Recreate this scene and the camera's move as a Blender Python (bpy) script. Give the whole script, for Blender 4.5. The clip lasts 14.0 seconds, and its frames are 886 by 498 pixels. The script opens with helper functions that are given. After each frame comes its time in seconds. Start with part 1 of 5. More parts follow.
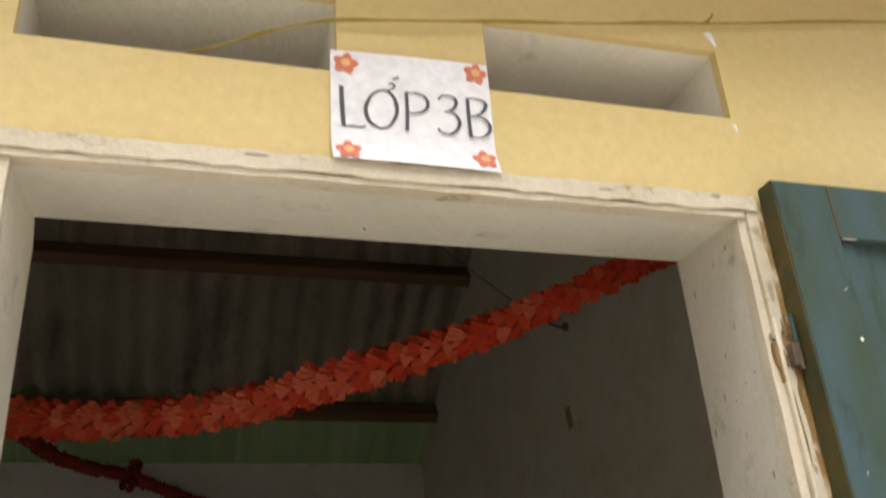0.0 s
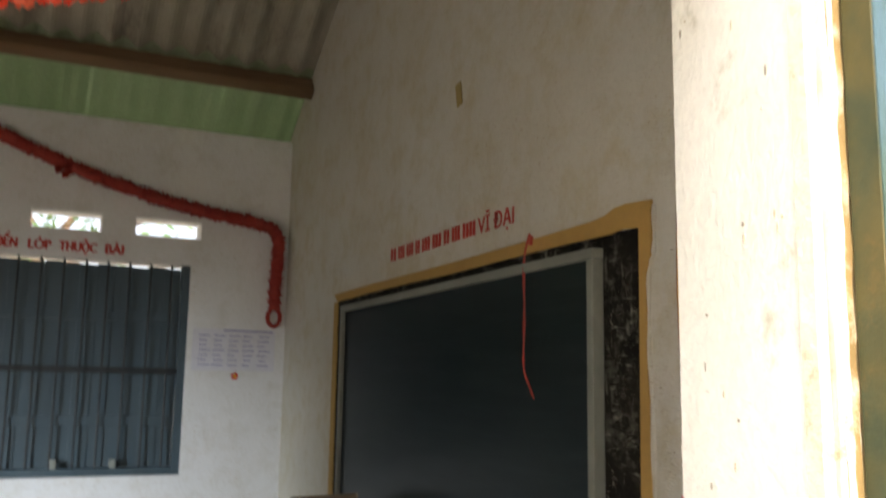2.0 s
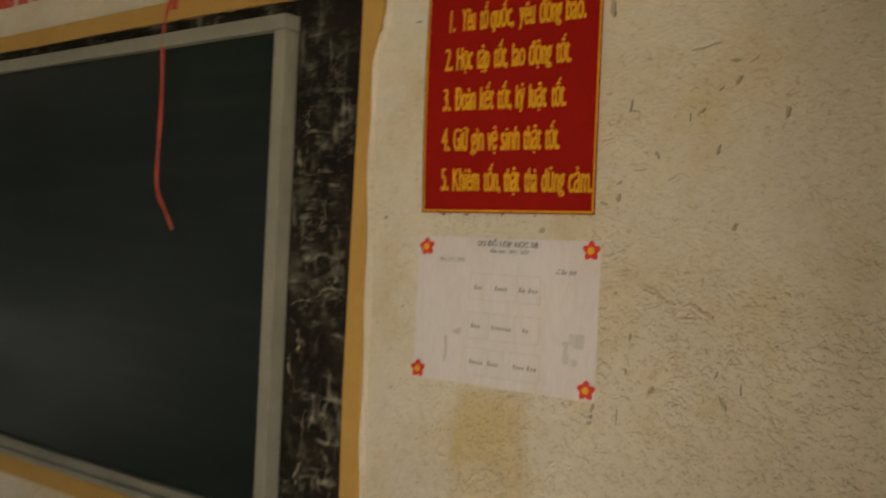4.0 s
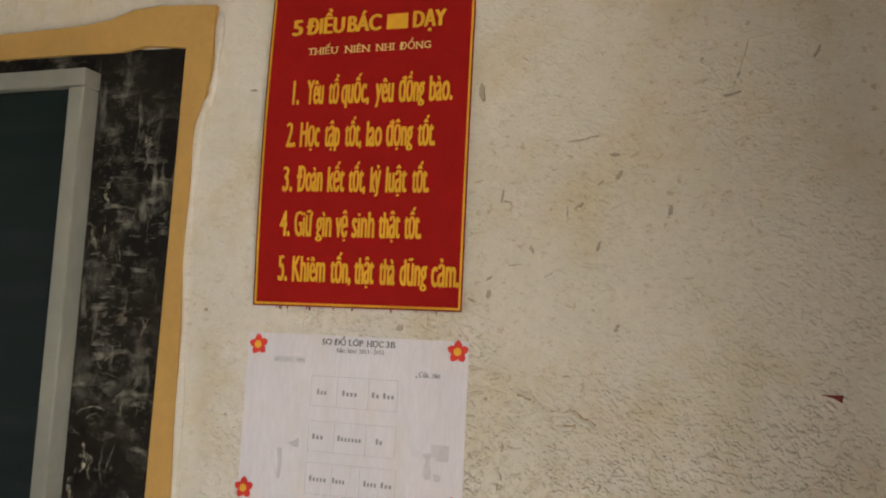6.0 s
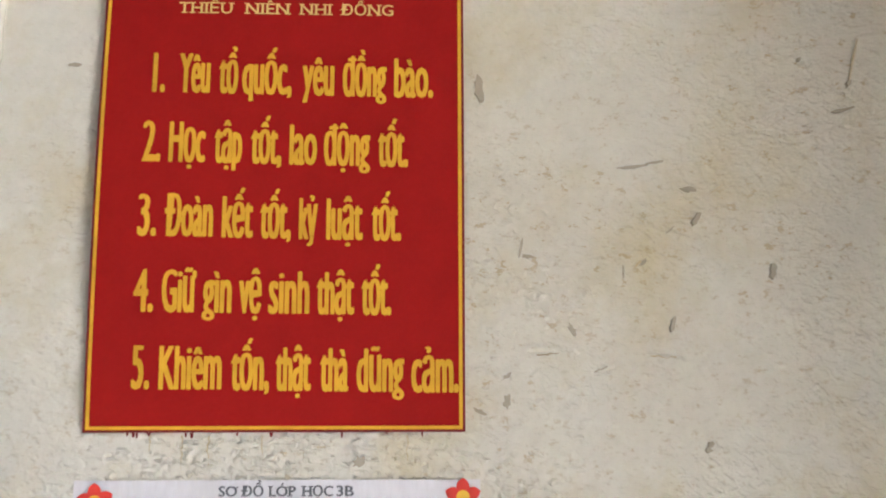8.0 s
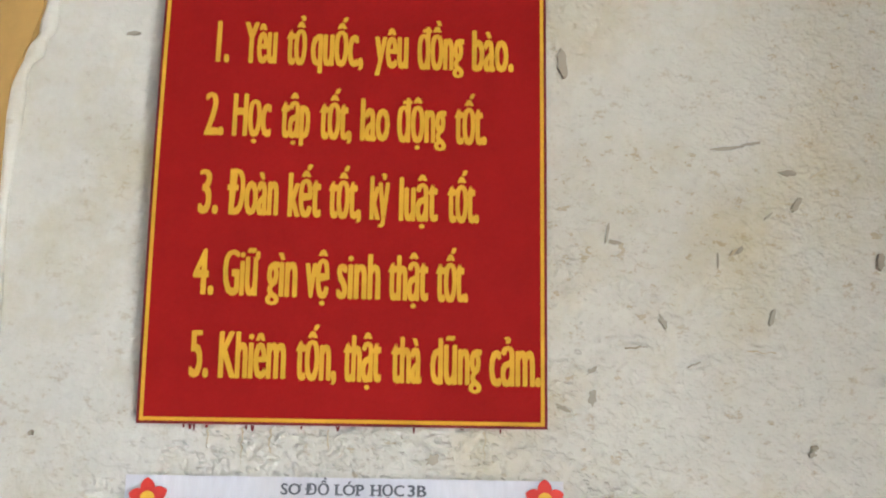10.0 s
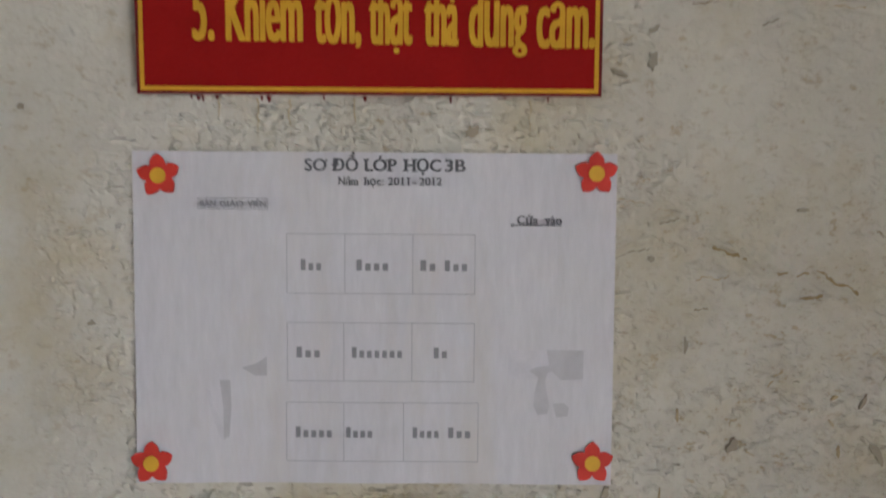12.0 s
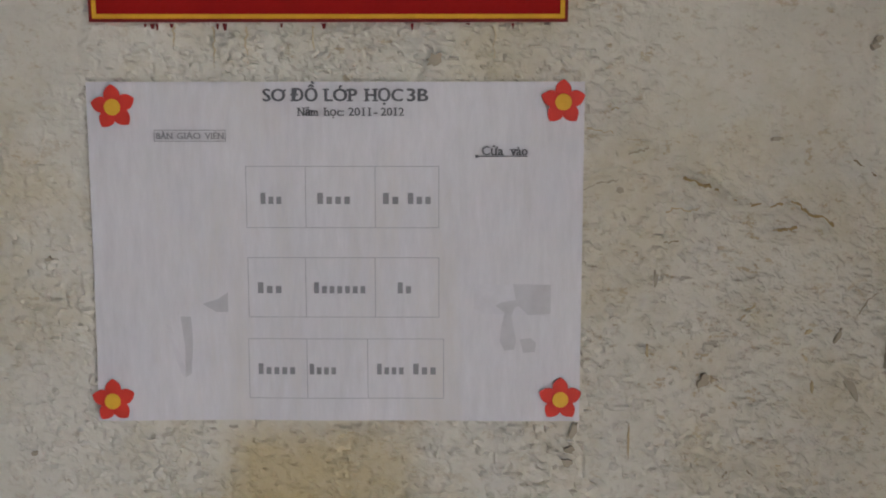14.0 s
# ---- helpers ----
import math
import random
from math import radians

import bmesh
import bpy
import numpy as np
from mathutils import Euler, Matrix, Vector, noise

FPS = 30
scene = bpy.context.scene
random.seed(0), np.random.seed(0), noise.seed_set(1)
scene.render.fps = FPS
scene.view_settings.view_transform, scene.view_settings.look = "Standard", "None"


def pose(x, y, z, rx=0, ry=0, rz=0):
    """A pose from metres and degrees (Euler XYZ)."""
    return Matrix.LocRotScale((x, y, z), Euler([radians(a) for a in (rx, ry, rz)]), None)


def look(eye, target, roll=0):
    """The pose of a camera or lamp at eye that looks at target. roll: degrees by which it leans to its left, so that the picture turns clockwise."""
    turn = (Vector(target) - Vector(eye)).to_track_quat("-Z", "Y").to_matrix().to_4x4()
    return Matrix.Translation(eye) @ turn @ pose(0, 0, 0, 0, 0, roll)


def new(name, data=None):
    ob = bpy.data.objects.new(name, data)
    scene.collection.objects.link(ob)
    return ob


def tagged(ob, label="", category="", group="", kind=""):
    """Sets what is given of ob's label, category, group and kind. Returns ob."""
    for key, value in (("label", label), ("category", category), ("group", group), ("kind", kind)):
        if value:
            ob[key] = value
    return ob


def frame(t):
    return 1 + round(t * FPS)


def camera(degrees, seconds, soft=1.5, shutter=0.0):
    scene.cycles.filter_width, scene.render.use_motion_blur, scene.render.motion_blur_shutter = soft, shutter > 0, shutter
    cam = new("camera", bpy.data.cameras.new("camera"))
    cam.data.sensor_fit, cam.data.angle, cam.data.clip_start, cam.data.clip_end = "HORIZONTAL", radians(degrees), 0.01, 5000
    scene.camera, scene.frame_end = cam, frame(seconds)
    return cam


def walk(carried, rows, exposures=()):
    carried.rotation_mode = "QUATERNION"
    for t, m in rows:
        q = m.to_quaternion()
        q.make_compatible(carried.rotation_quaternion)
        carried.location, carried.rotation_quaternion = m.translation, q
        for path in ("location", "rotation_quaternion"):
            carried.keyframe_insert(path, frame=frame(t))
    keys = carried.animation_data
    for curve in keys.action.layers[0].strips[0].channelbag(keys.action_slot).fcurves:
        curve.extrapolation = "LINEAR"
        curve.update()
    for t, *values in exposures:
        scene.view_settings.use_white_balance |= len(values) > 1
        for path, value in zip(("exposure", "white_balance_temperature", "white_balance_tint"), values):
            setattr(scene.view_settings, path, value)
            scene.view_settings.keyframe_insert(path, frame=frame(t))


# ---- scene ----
cam = camera(51.7, 14.0, soft=1.9, shutter=0.5)
PATH = [
    (0, (0.983, 3.42, 1.442), (1.523, 5.128, 2.332), -4.1),
    (0.5, (0.992, 3.531, 1.433), (1.588, 5.262, 2.239), -5.0),
    (1, (1.007, 3.645, 1.418), (1.676, 5.388, 2.135), -4.9),
    (1.3, (1.054, 3.765, 1.43), (1.783, 5.53, 2.025), -5.0),
    (1.5, (1.04, 3.743, 1.383), (1.813, 5.521, 1.872), -3.0),
    (1.8, (1.109, 3.872, 1.366), (1.934, 5.657, 1.733), -0.2),
    (2, (1.136, 3.927, 1.351), (1.969, 5.72, 1.656), 0.9),
    (2.1, (1.163, 3.957, 1.346), (2.005, 5.75, 1.625), 2.8),
    (2.5, (1.294, 4.198, 1.36), (2.251, 5.948, 1.509), 3.9),
    (2.7, (1.31, 4.301, 1.345), (2.345, 6.011, 1.406), 4.1),
    (3, (1.314, 4.463, 1.323), (2.505, 6.069, 1.251), 1.9),
    (3.3, (1.332, 4.61, 1.314), (2.676, 6.077, 1.11), 2.2),
    (3.5, (1.353, 4.687, 1.305), (2.772, 6.086, 1.139), 3.6),
    (4, (1.413, 4.891, 1.303), (3.014, 6.088, 1.306), 2.6),
    (6.3, (1.489, 5.249, 1.326), (3.376, 5.867, 1.568), 2.7),
    (6.5, (1.557, 5.312, 1.337), (3.455, 5.886, 1.6), 2.5),
    (7, (1.723, 5.454, 1.35), (3.631, 5.958, 1.672), 2.9),
    (7.5, (1.842, 5.661, 1.404), (3.816, 5.789, 1.699), -0.6),
    (8, (1.929, 5.699, 1.414), (3.903, 5.666, 1.735), -0.1),
    (8.2, (1.962, 5.695, 1.422), (3.932, 5.738, 1.766), -0.0),
    (10.3, (2.012, 5.765, 1.372), (3.979, 5.766, 1.736), 1.0),
    (10.5, (2.022, 5.75, 1.36), (4.002, 5.79, 1.642), 0.4),
    (11, (2.043, 5.762, 1.346), (4.041, 5.783, 1.433), 0.5),
    (11.5, (2.067, 5.78, 1.327), (4.066, 5.792, 1.275), 1.2),
    (12, (2.109, 5.794, 1.306), (4.104, 5.793, 1.16), 0.4),
    (12.5, (2.166, 5.784, 1.281), (4.153, 5.762, 1.054), 1.2),
    (13, (2.153, 5.763, 1.273), (4.139, 5.747, 1.037), 0.2),
    (13.5, (2.131, 5.755, 1.273), (4.118, 5.758, 1.047), -0.1),
    (14, (2.126, 5.754, 1.28), (4.112, 5.776, 1.051), -0.0),
]
EXPOSURES = [
    (0.0, 0.08, 6500, 10), (0.5, 1.15, 6600, 18), (1.0, 2.08, 6500, 15), (1.5, 2.05, 6400, 14), (2.0, 1.95, 6200, 11), (2.5, 2.88, 6400, 9), (3.0, 3.7, 6300, 8),
    (3.5, 3.1, 7100, 10), (4.0, 2.35, 7600, 10), (6.3, 2.95, 5900, 13), (8.2, 3.44, 5400, 11), (10.3, 3.48, 5200, 9), (11.5, 2.53, 5400, 11), (12.1, 2.36, 5450, 11), (14.0, 2.33, 5500, 12),
]
walk(cam, [(t, look(eye, target, roll)) for t, eye, target, roll in PATH], EXPOSURES)

# ---- world and light ----
world = bpy.data.worlds.new("overcast_sky")
scene.world = world
world.use_nodes = True
wn = world.node_tree
sky = wn.nodes.new("ShaderNodeTexSky")
sky.sky_type = "NISHITA"
sky.sun_disc = False
sky.sun_elevation = radians(66)
sky.sun_rotation = radians(160)
sky.dust_density = 6.0
sky_hsv = wn.nodes.new("ShaderNodeHueSaturation")
sky_hsv.inputs["Saturation"].default_value = 0.35
wn.links.new(sky.outputs["Color"], sky_hsv.inputs["Color"])
wn.links.new(sky_hsv.outputs["Color"], wn.nodes["Background"].inputs["Color"])
wn.nodes["Background"].inputs["Strength"].default_value = 0.15

sun = new("sun", bpy.data.lights.new("sun", "SUN"))
sun.data.energy = 2.7
sun.data.angle = radians(40)
sun.data.color = (1.0, 0.95, 0.88)
sun.matrix_world = look((-2.0, -1.2, 10.5), (0.5, 4, 0))


def window_light(name, at, toward, wide, high, watts):
    """Area lamp that stands in for sky light in the opening of an unseen window."""
    lamp = new(name, bpy.data.lights.new(name, "AREA"))
    lamp.data.shape, lamp.data.size, lamp.data.size_y = "RECTANGLE", wide, high
    lamp.data.energy, lamp.data.color = watts, (0.86, 0.94, 1.0)
    lamp.data.spread = radians(34)
    lamp.matrix_world = look(at, toward)
    return lamp


# ---- plan ----
XR, XL = 2.9, -4.4          # inner faces of the gable walls
YF, YI = 4.675, 4.980       # outer and inner face of the front wall
YB, YO = 10.416, 10.636     # inner and outer face of the back wall
DOOR = (0.725, 1.944, 2.225)
JAMB_IN = 2.003             # the reveal splays out to here inside
ZE, SLOPE, YRIDGE = 3.2, 0.67, 7.69
WIN = (0.58, 2.213, 0.758, 2.182)
# front window out of view, assumed from cool light low on the back wall
FRONT_WIN = (-3.3, -2.0, 0.9, 2.2)

# added lamp in the unseen window; its narrow beam brightens the low back wall
window_light("unseen_window_lamp", (-2.25, YI - 0.1, 1.55), (1.75, 10.4, 0.05), 1.3, 1.2, 8)


# ---- materials ----
def mat(name):
    m = bpy.data.materials.new(name)
    m.use_nodes = True
    nt = m.node_tree
    return m, nt, nt.nodes["Principled BSDF"], nt.nodes, nt.links


def noise_tex(nt, vec, scale, detail=6.0, rough=0.6):
    n = nt.nodes.new("ShaderNodeTexNoise")
    n.inputs["Scale"].default_value = scale
    n.inputs["Detail"].default_value = detail
    n.inputs["Roughness"].default_value = rough
    if vec:
        nt.links.new(vec, n.inputs["Vector"])
    return n.outputs["Fac"]


def ramp(nt, fac, a, b, ca=(0, 0, 0, 1), cb=(1, 1, 1, 1)):
    r = nt.nodes.new("ShaderNodeValToRGB")
    r.color_ramp.elements[0].position, r.color_ramp.elements[1].position = a, b
    r.color_ramp.elements[0].color, r.color_ramp.elements[1].color = ca, cb
    nt.links.new(fac, r.inputs["Fac"])
    return r.outputs["Color"]


def mix(nt, fac, a, b, kind="MIX"):
    n = nt.nodes.new("ShaderNodeMix")
    n.data_type, n.blend_type = "RGBA", kind
    for socket, value in ((n.inputs["Factor"], fac), (n.inputs["A"], a), (n.inputs["B"], b)):
        if isinstance(value, (int, float)):
            socket.default_value = value
        elif isinstance(value, tuple):
            socket.default_value = (*value, 1) if len(value) == 3 else value
        else:
            nt.links.new(value, socket)
    return n.outputs["Result"]


def math_node(nt, op, a, b):
    n = nt.nodes.new("ShaderNodeMath")
    n.operation = op
    for socket, value in zip(n.inputs, (a, b)):
        if isinstance(value, (int, float)):
            socket.default_value = value
        else:
            nt.links.new(value, socket)
    return n.outputs[0]


def bump(nt, height, strength, distance, before=None):
    b = nt.nodes.new("ShaderNodeBump")
    b.inputs["Strength"].default_value, b.inputs["Distance"].default_value = strength, distance
    nt.links.new(height, b.inputs["Height"])
    if before:
        nt.links.new(before, b.inputs["Normal"])
    return b.outputs["Normal"]


def coords(nt, scale=(1, 1, 1)):
    c = nt.nodes.new("ShaderNodeTexCoord")
    m = nt.nodes.new("ShaderNodeMapping")
    m.inputs["Scale"].default_value = scale
    nt.links.new(c.outputs["Object"], m.inputs["Vector"])
    return m.outputs["Vector"]


def surface(name, c1, c2, rough=0.8, scale=4.0, fine=60.0, relief=0.3, depth=0.004, metal=0.0, dirt=None, dirt_scale=3.0, dirt_cut=(0.55, 0.75), stretch=(1, 1, 1), spec=0.3):
    """A worn surface: broad change of tone, fine grain, patches of dirt and a fine relief."""
    m, nt, bsdf, nodes, links = mat(name)
    v = coords(nt, stretch)
    colour = mix(nt, ramp(nt, noise_tex(nt, v, scale), 0.35, 0.65), c1, c2)
    grain = noise_tex(nt, v, fine, 4.0, 0.7)
    colour = mix(nt, 0.35, colour, ramp(nt, grain, 0.3, 0.75, (0.72, 0.72, 0.72, 1), (1.1, 1.1, 1.1, 1)), "MULTIPLY")
    if dirt:
        patch = ramp(nt, noise_tex(nt, v, dirt_scale, 10.0, 0.72), *dirt_cut)
        colour = mix(nt, patch, colour, dirt)
    links.new(colour, bsdf.inputs["Base Color"])
    r = ramp(nt, grain, 0.2, 0.8, (rough * 0.85,) * 3 + (1,), (min(1, rough * 1.12),) * 3 + (1,))
    links.new(r, bsdf.inputs["Roughness"])
    bsdf.inputs["Metallic"].default_value = metal
    bsdf.inputs["Specular IOR Level"].default_value = spec
    n = bump(nt, noise_tex(nt, v, scale * 3, 5.0), relief, depth * 2)
    links.new(bump(nt, grain, relief, depth, n), bsdf.inputs["Normal"])
    return m


def plain(name, colour, rough=0.6, spec=0.3):
    m, nt, bsdf, nodes, links = mat(name)
    v = coords(nt)
    tone = ramp(nt, noise_tex(nt, v, 45.0), 0.3, 0.7, (0.86, 0.86, 0.86, 1), (1.06, 1.06, 1.06, 1))
    links.new(mix(nt, 1.0, colour, tone, "MULTIPLY"), bsdf.inputs["Base Color"])
    bsdf.inputs["Roughness"].default_value = rough
    bsdf.inputs["Specular IOR Level"].default_value = spec
    return m


def limewash(name, base, other, ochre, rough_patch):
    """Old limewashed plaster: trowel waves, crumbling patches, ochre flecks, small chips and painted ledge shade."""
    m, nt, bsdf, nodes, links = mat(name)
    v = coords(nt)
    wide = noise_tex(nt, v, 1.3, 4.0)
    colour = mix(nt, ramp(nt, wide, 0.35, 0.68), base, other)
    cloud = noise_tex(nt, v, 6.0, 8.0, 0.7)
    colour = mix(nt, mix(nt, 1.0, ramp(nt, cloud, 0.48, 0.72), (0.7, 0.7, 0.7), "MULTIPLY"), colour, ochre)
    # ochre glue stain below a hung sheet
    sep = nodes.new("ShaderNodeSeparateXYZ")
    wob = nodes.new("ShaderNodeVectorMath")
    tex = nodes.new("ShaderNodeTexNoise")
    tex.inputs["Scale"].default_value = 18.0
    links.new(v, tex.inputs["Vector"])
    sc = nodes.new("ShaderNodeVectorMath")
    sc.operation = "MULTIPLY_ADD"
    links.new(tex.outputs["Color"], sc.inputs[0])
    sc.inputs[1].default_value, sc.inputs[2].default_value = (0.06, 0.06, 0.06), (-0.03, -0.03, -0.03)
    links.new(v, wob.inputs[0])
    links.new(sc.outputs[0], wob.inputs[1])
    links.new(wob.outputs[0], sep.inputs[0])
    dy = math_node(nt, "ABSOLUTE", math_node(nt, "SUBTRACT", sep.outputs["Y"], 5.868), 0)
    dz = math_node(nt, "ABSOLUTE", math_node(nt, "SUBTRACT", sep.outputs["Z"], 0.92), 0)
    far = math_node(nt, "MAXIMUM", math_node(nt, "DIVIDE", dy, 0.098), math_node(nt, "DIVIDE", dz, 0.13))
    stain = mix(nt, 1.0, ramp(nt, far, 0.7, 1.05, (0.55, 0.55, 0.55, 1), (0, 0, 0, 1)), ramp(nt, cloud, 0.3, 0.6, (0.35, 0.35, 0.35, 1), (1, 1, 1, 1)), "MULTIPLY")
    colour = mix(nt, stain, colour, (0.53, 0.42, 0.185))
    fine = noise_tex(nt, v, 55.0, 8.0, 0.75)
    crumb = ramp(nt, noise_tex(nt, v, 2.6, 6.0, 0.65), 0.34, 0.62)
    chips = ramp(nt, noise_tex(nt, coords(nt, (1, 1, 1.5)), 62.0, 5.0, 0.75), 0.575, 0.65)
    chips = mix(nt, 1.0, chips, crumb, "MULTIPLY")
    colour = mix(nt, mix(nt, 1.0, chips, (0.7, 0.7, 0.7), "MULTIPLY"), colour, (0.40, 0.295, 0.145))
    # brown-ochre flecks that also put the shade under small ledges into colour
    shade_specks = ramp(nt, noise_tex(nt, coords(nt, (1, 1.0, 2.0)), 95.0, 5.0, 0.72), 0.585, 0.65)
    worn = ramp(nt, math_node(nt, "DIVIDE", sep.outputs["Z"], 3.0), 0.42, 0.56, (0.48, 0.48, 0.48, 1), (0.12, 0.12, 0.12, 1))
    colour = mix(nt, mix(nt, 1.0, mix(nt, 1.0, shade_specks, worn, "MULTIPLY"), crumb, "MULTIPLY"), colour, (0.33, 0.25, 0.12))
    colour = mix(nt, 0.3, colour, ramp(nt, fine, 0.25, 0.7, (0.7, 0.69, 0.66, 1), (1.08, 1.08, 1.08, 1)), "MULTIPLY")
    links.new(colour, bsdf.inputs["Base Color"])
    bsdf.inputs["Roughness"].default_value = 0.92
    bsdf.inputs["Specular IOR Level"].default_value = 0.15
    n = bump(nt, noise_tex(nt, v, 5.0, 4.0), 0.35, 0.02)
    ridges = nodes.new("ShaderNodeTexNoise")
    ridges.inputs["Scale"].default_value = 95.0
    ridges.inputs["Detail"].default_value = 5.0
    ridges.inputs["Roughness"].default_value = 0.7
    links.new(coords(nt, (1, 1, 1.5)), ridges.inputs["Vector"])
    rough_height = mix(nt, 1.0, mix(nt, 0.5, fine, ridges.outputs["Fac"]), mix(nt, 0.75, (1, 1, 1), crumb, "MULTIPLY"), "MULTIPLY")
    links.new(bump(nt, rough_height, rough_patch, 0.009, n), bsdf.inputs["Normal"])
    return m


WALL = limewash("cream_limewash", (0.65, 0.625, 0.55), (0.61, 0.57, 0.47), (0.53, 0.455, 0.27), 0.6)
BACKWALL = limewash("white_limewash", (0.74, 0.73, 0.71), (0.70, 0.69, 0.665), (0.58, 0.55, 0.48), 0.2)
YELLOW = surface("yellow_limewash", (0.71, 0.575, 0.29), (0.69, 0.545, 0.25), 0.9, 1.6, 40, 0.25, 0.003, dirt=(0.66, 0.55, 0.3), dirt_scale=4.0, dirt_cut=(0.62, 0.8))
JAMB = surface("chipped_cream_plaster", (0.82, 0.78, 0.69), (0.74, 0.72, 0.62), 0.9, 2.6, 60, 0.7, 0.005, dirt=(0.42, 0.38, 0.25), dirt_scale=6.0, dirt_cut=(0.59, 0.74))
TRIM = surface("stained_lime_trim", (0.68, 0.61, 0.49), (0.58, 0.52, 0.39), 0.9, 4.0, 70, 0.7, 0.005, dirt=(0.30, 0.21, 0.10), dirt_scale=8.0, dirt_cut=(0.575, 0.69))
MUSTARD = surface("mustard_paint", (0.50, 0.31, 0.09), (0.455, 0.28, 0.08), 0.75, 3.0, 50, 0.3, 0.002, dirt=(0.42, 0.27, 0.09), dirt_scale=6.0)
WHITEWOOD = surface("grey_white_painted_wood", (0.27, 0.275, 0.23), (0.205, 0.21, 0.175), 0.55, 6.0, 60, 0.3, 0.002, stretch=(1, 0.4, 0.4), dirt=(0.25, 0.24, 0.19), dirt_scale=9.0, dirt_cut=(0.6, 0.75))
SHUTTER = surface("blue_green_door_paint", (0.046, 0.074, 0.046), (0.058, 0.100, 0.118), 0.6, 4.2, 90, 0.6, 0.004, stretch=(1.8, 1, 0.5), dirt=(0.026, 0.040, 0.030), dirt_scale=8.0, dirt_cut=(0.53, 0.68), spec=0.25)
SHUTTEREDGE = surface("dark_green_edge_paint", (0.035, 0.045, 0.022), (0.10, 0.075, 0.02), 0.6, 5.0, 60, 0.4, 0.002, dirt=(0.15, 0.09, 0.025), dirt_scale=7.0, dirt_cut=(0.58, 0.78))
WINBLUE = surface("blue_green_shutter_boards", (0.036, 0.056, 0.066), (0.052, 0.080, 0.094), 0.5, 3.0, 60, 0.3, 0.002, stretch=(2, 1, 0.3), dirt=(0.035, 0.05, 0.055), dirt_scale=4.0, spec=0.45)
IRON = surface("dark_painted_iron", (0.02, 0.025, 0.028), (0.035, 0.035, 0.032), 0.5, 8.0, 80, 0.2, 0.001, metal=0.3)
RUST = surface("rusty_steel", (0.22, 0.17, 0.12), (0.10, 0.07, 0.045), 0.7, 20.0, 120, 0.5, 0.002, metal=0.5)
ROOFSHEET = surface("grey_fibre_cement", (0.37, 0.34, 0.265), (0.28, 0.255, 0.19), 0.9, 2.5, 50, 0.3, 0.003, dirt=(0.10, 0.08, 0.06), dirt_scale=2.2, dirt_cut=(0.5, 0.75), stretch=(1.5, 0.5, 0.5))
TIMBER = surface("brown_roof_timber", (0.20, 0.125, 0.068), (0.14, 0.085, 0.045), 0.75, 3.0, 60, 0.4, 0.004, stretch=(0.25, 3, 3), dirt=(0.22, 0.13, 0.06), dirt_scale=5.0)
SKIRT = surface("grey_skirting_paint", (0.255, 0.25, 0.245), (0.21, 0.205, 0.20), 0.7, 4.0, 60, 0.3, 0.002, dirt=(0.26, 0.22, 0.17), dirt_scale=6.0)
SKIRTWARM = surface("brown_skirting_paint", (0.21, 0.165, 0.10), (0.17, 0.13, 0.08), 0.75, 4.0, 60, 0.3, 0.002, dirt=(0.28, 0.23, 0.15), dirt_scale=6.0)
CONCRETE = surface("dusty_concrete", (0.33, 0.275, 0.22), (0.27, 0.225, 0.18), 0.85, 1.5, 40, 0.4, 0.004, dirt=(0.33, 0.28, 0.23), dirt_scale=3.0)
# tone raised to throw light up onto the lintel and reveals
BOUNCECONCRETE = surface("pale_bounce_concrete", (0.74, 0.70, 0.62), (0.68, 0.64, 0.57), 0.85, 1.5, 40, 0.4, 0.004)
CHAIRWOOD = surface("pale_tan_wood", (0.36, 0.29, 0.20), (0.29, 0.23, 0.155), 0.6, 5.0, 50, 0.3, 0.002, stretch=(3, 3, 0.5), dirt=(0.24, 0.17, 0.1), dirt_scale=6.0)
SEATGREY = surface("worn_blue_grey_seat", (0.20, 0.21, 0.24), (0.26, 0.26, 0.27), 0.55, 5.0, 50, 0.3, 0.002)
EARTH = surface("trodden_earth", (0.44, 0.37, 0.28), (0.38, 0.32, 0.24), 0.95, 0.7, 20, 0.5, 0.01, dirt=(0.12, 0.15, 0.06), dirt_scale=0.6)
PAPER = surface("sun_faded_white_paper", (0.69, 0.675, 0.71), (0.65, 0.635, 0.665), 0.7, 7.0, 50, 0.05, 0.001, dirt=(0.64, 0.60, 0.56), dirt_scale=3.5, dirt_cut=(0.5, 0.8), stretch=(1, 3, 0.6))
SIGNPAPER = plain("white_sign_paper", (0.84, 0.84, 0.88), 0.7)
POSTERRED = surface("glossy_red_poster_paper", (0.305, 0.011, 0.009), (0.28, 0.010, 0.008), 0.7, 3.0, 30, 0.02, 0.001, spec=0.05)
POSTERGOLD = plain("golden_yellow_print", (0.68, 0.37, 0.025), 0.6, 0.1)
POSTERPALE = plain("pale_gold_print", (0.74, 0.52, 0.16), 0.45)
POSTERDARK = plain("dark_red_print", (0.16, 0.012, 0.012), 0.5)
INK = plain("grey_black_ink", (0.085, 0.085, 0.095), 0.6)
PLANINK = plain("dark_grey_print", (0.135, 0.135, 0.15), 0.7)
NAMEINK = plain("mid_grey_ink", (0.27, 0.27, 0.29), 0.7)
FAINT = plain("faint_grey_ink", (0.40, 0.395, 0.43), 0.7)
GHOST = plain("grey_show_through", (0.655, 0.64, 0.68), 0.8)
GHOSTDARK = plain("dark_grey_show_through", (0.55, 0.54, 0.57), 0.8)
VIOLET = plain("violet_ink", (0.33, 0.31, 0.47), 0.7)
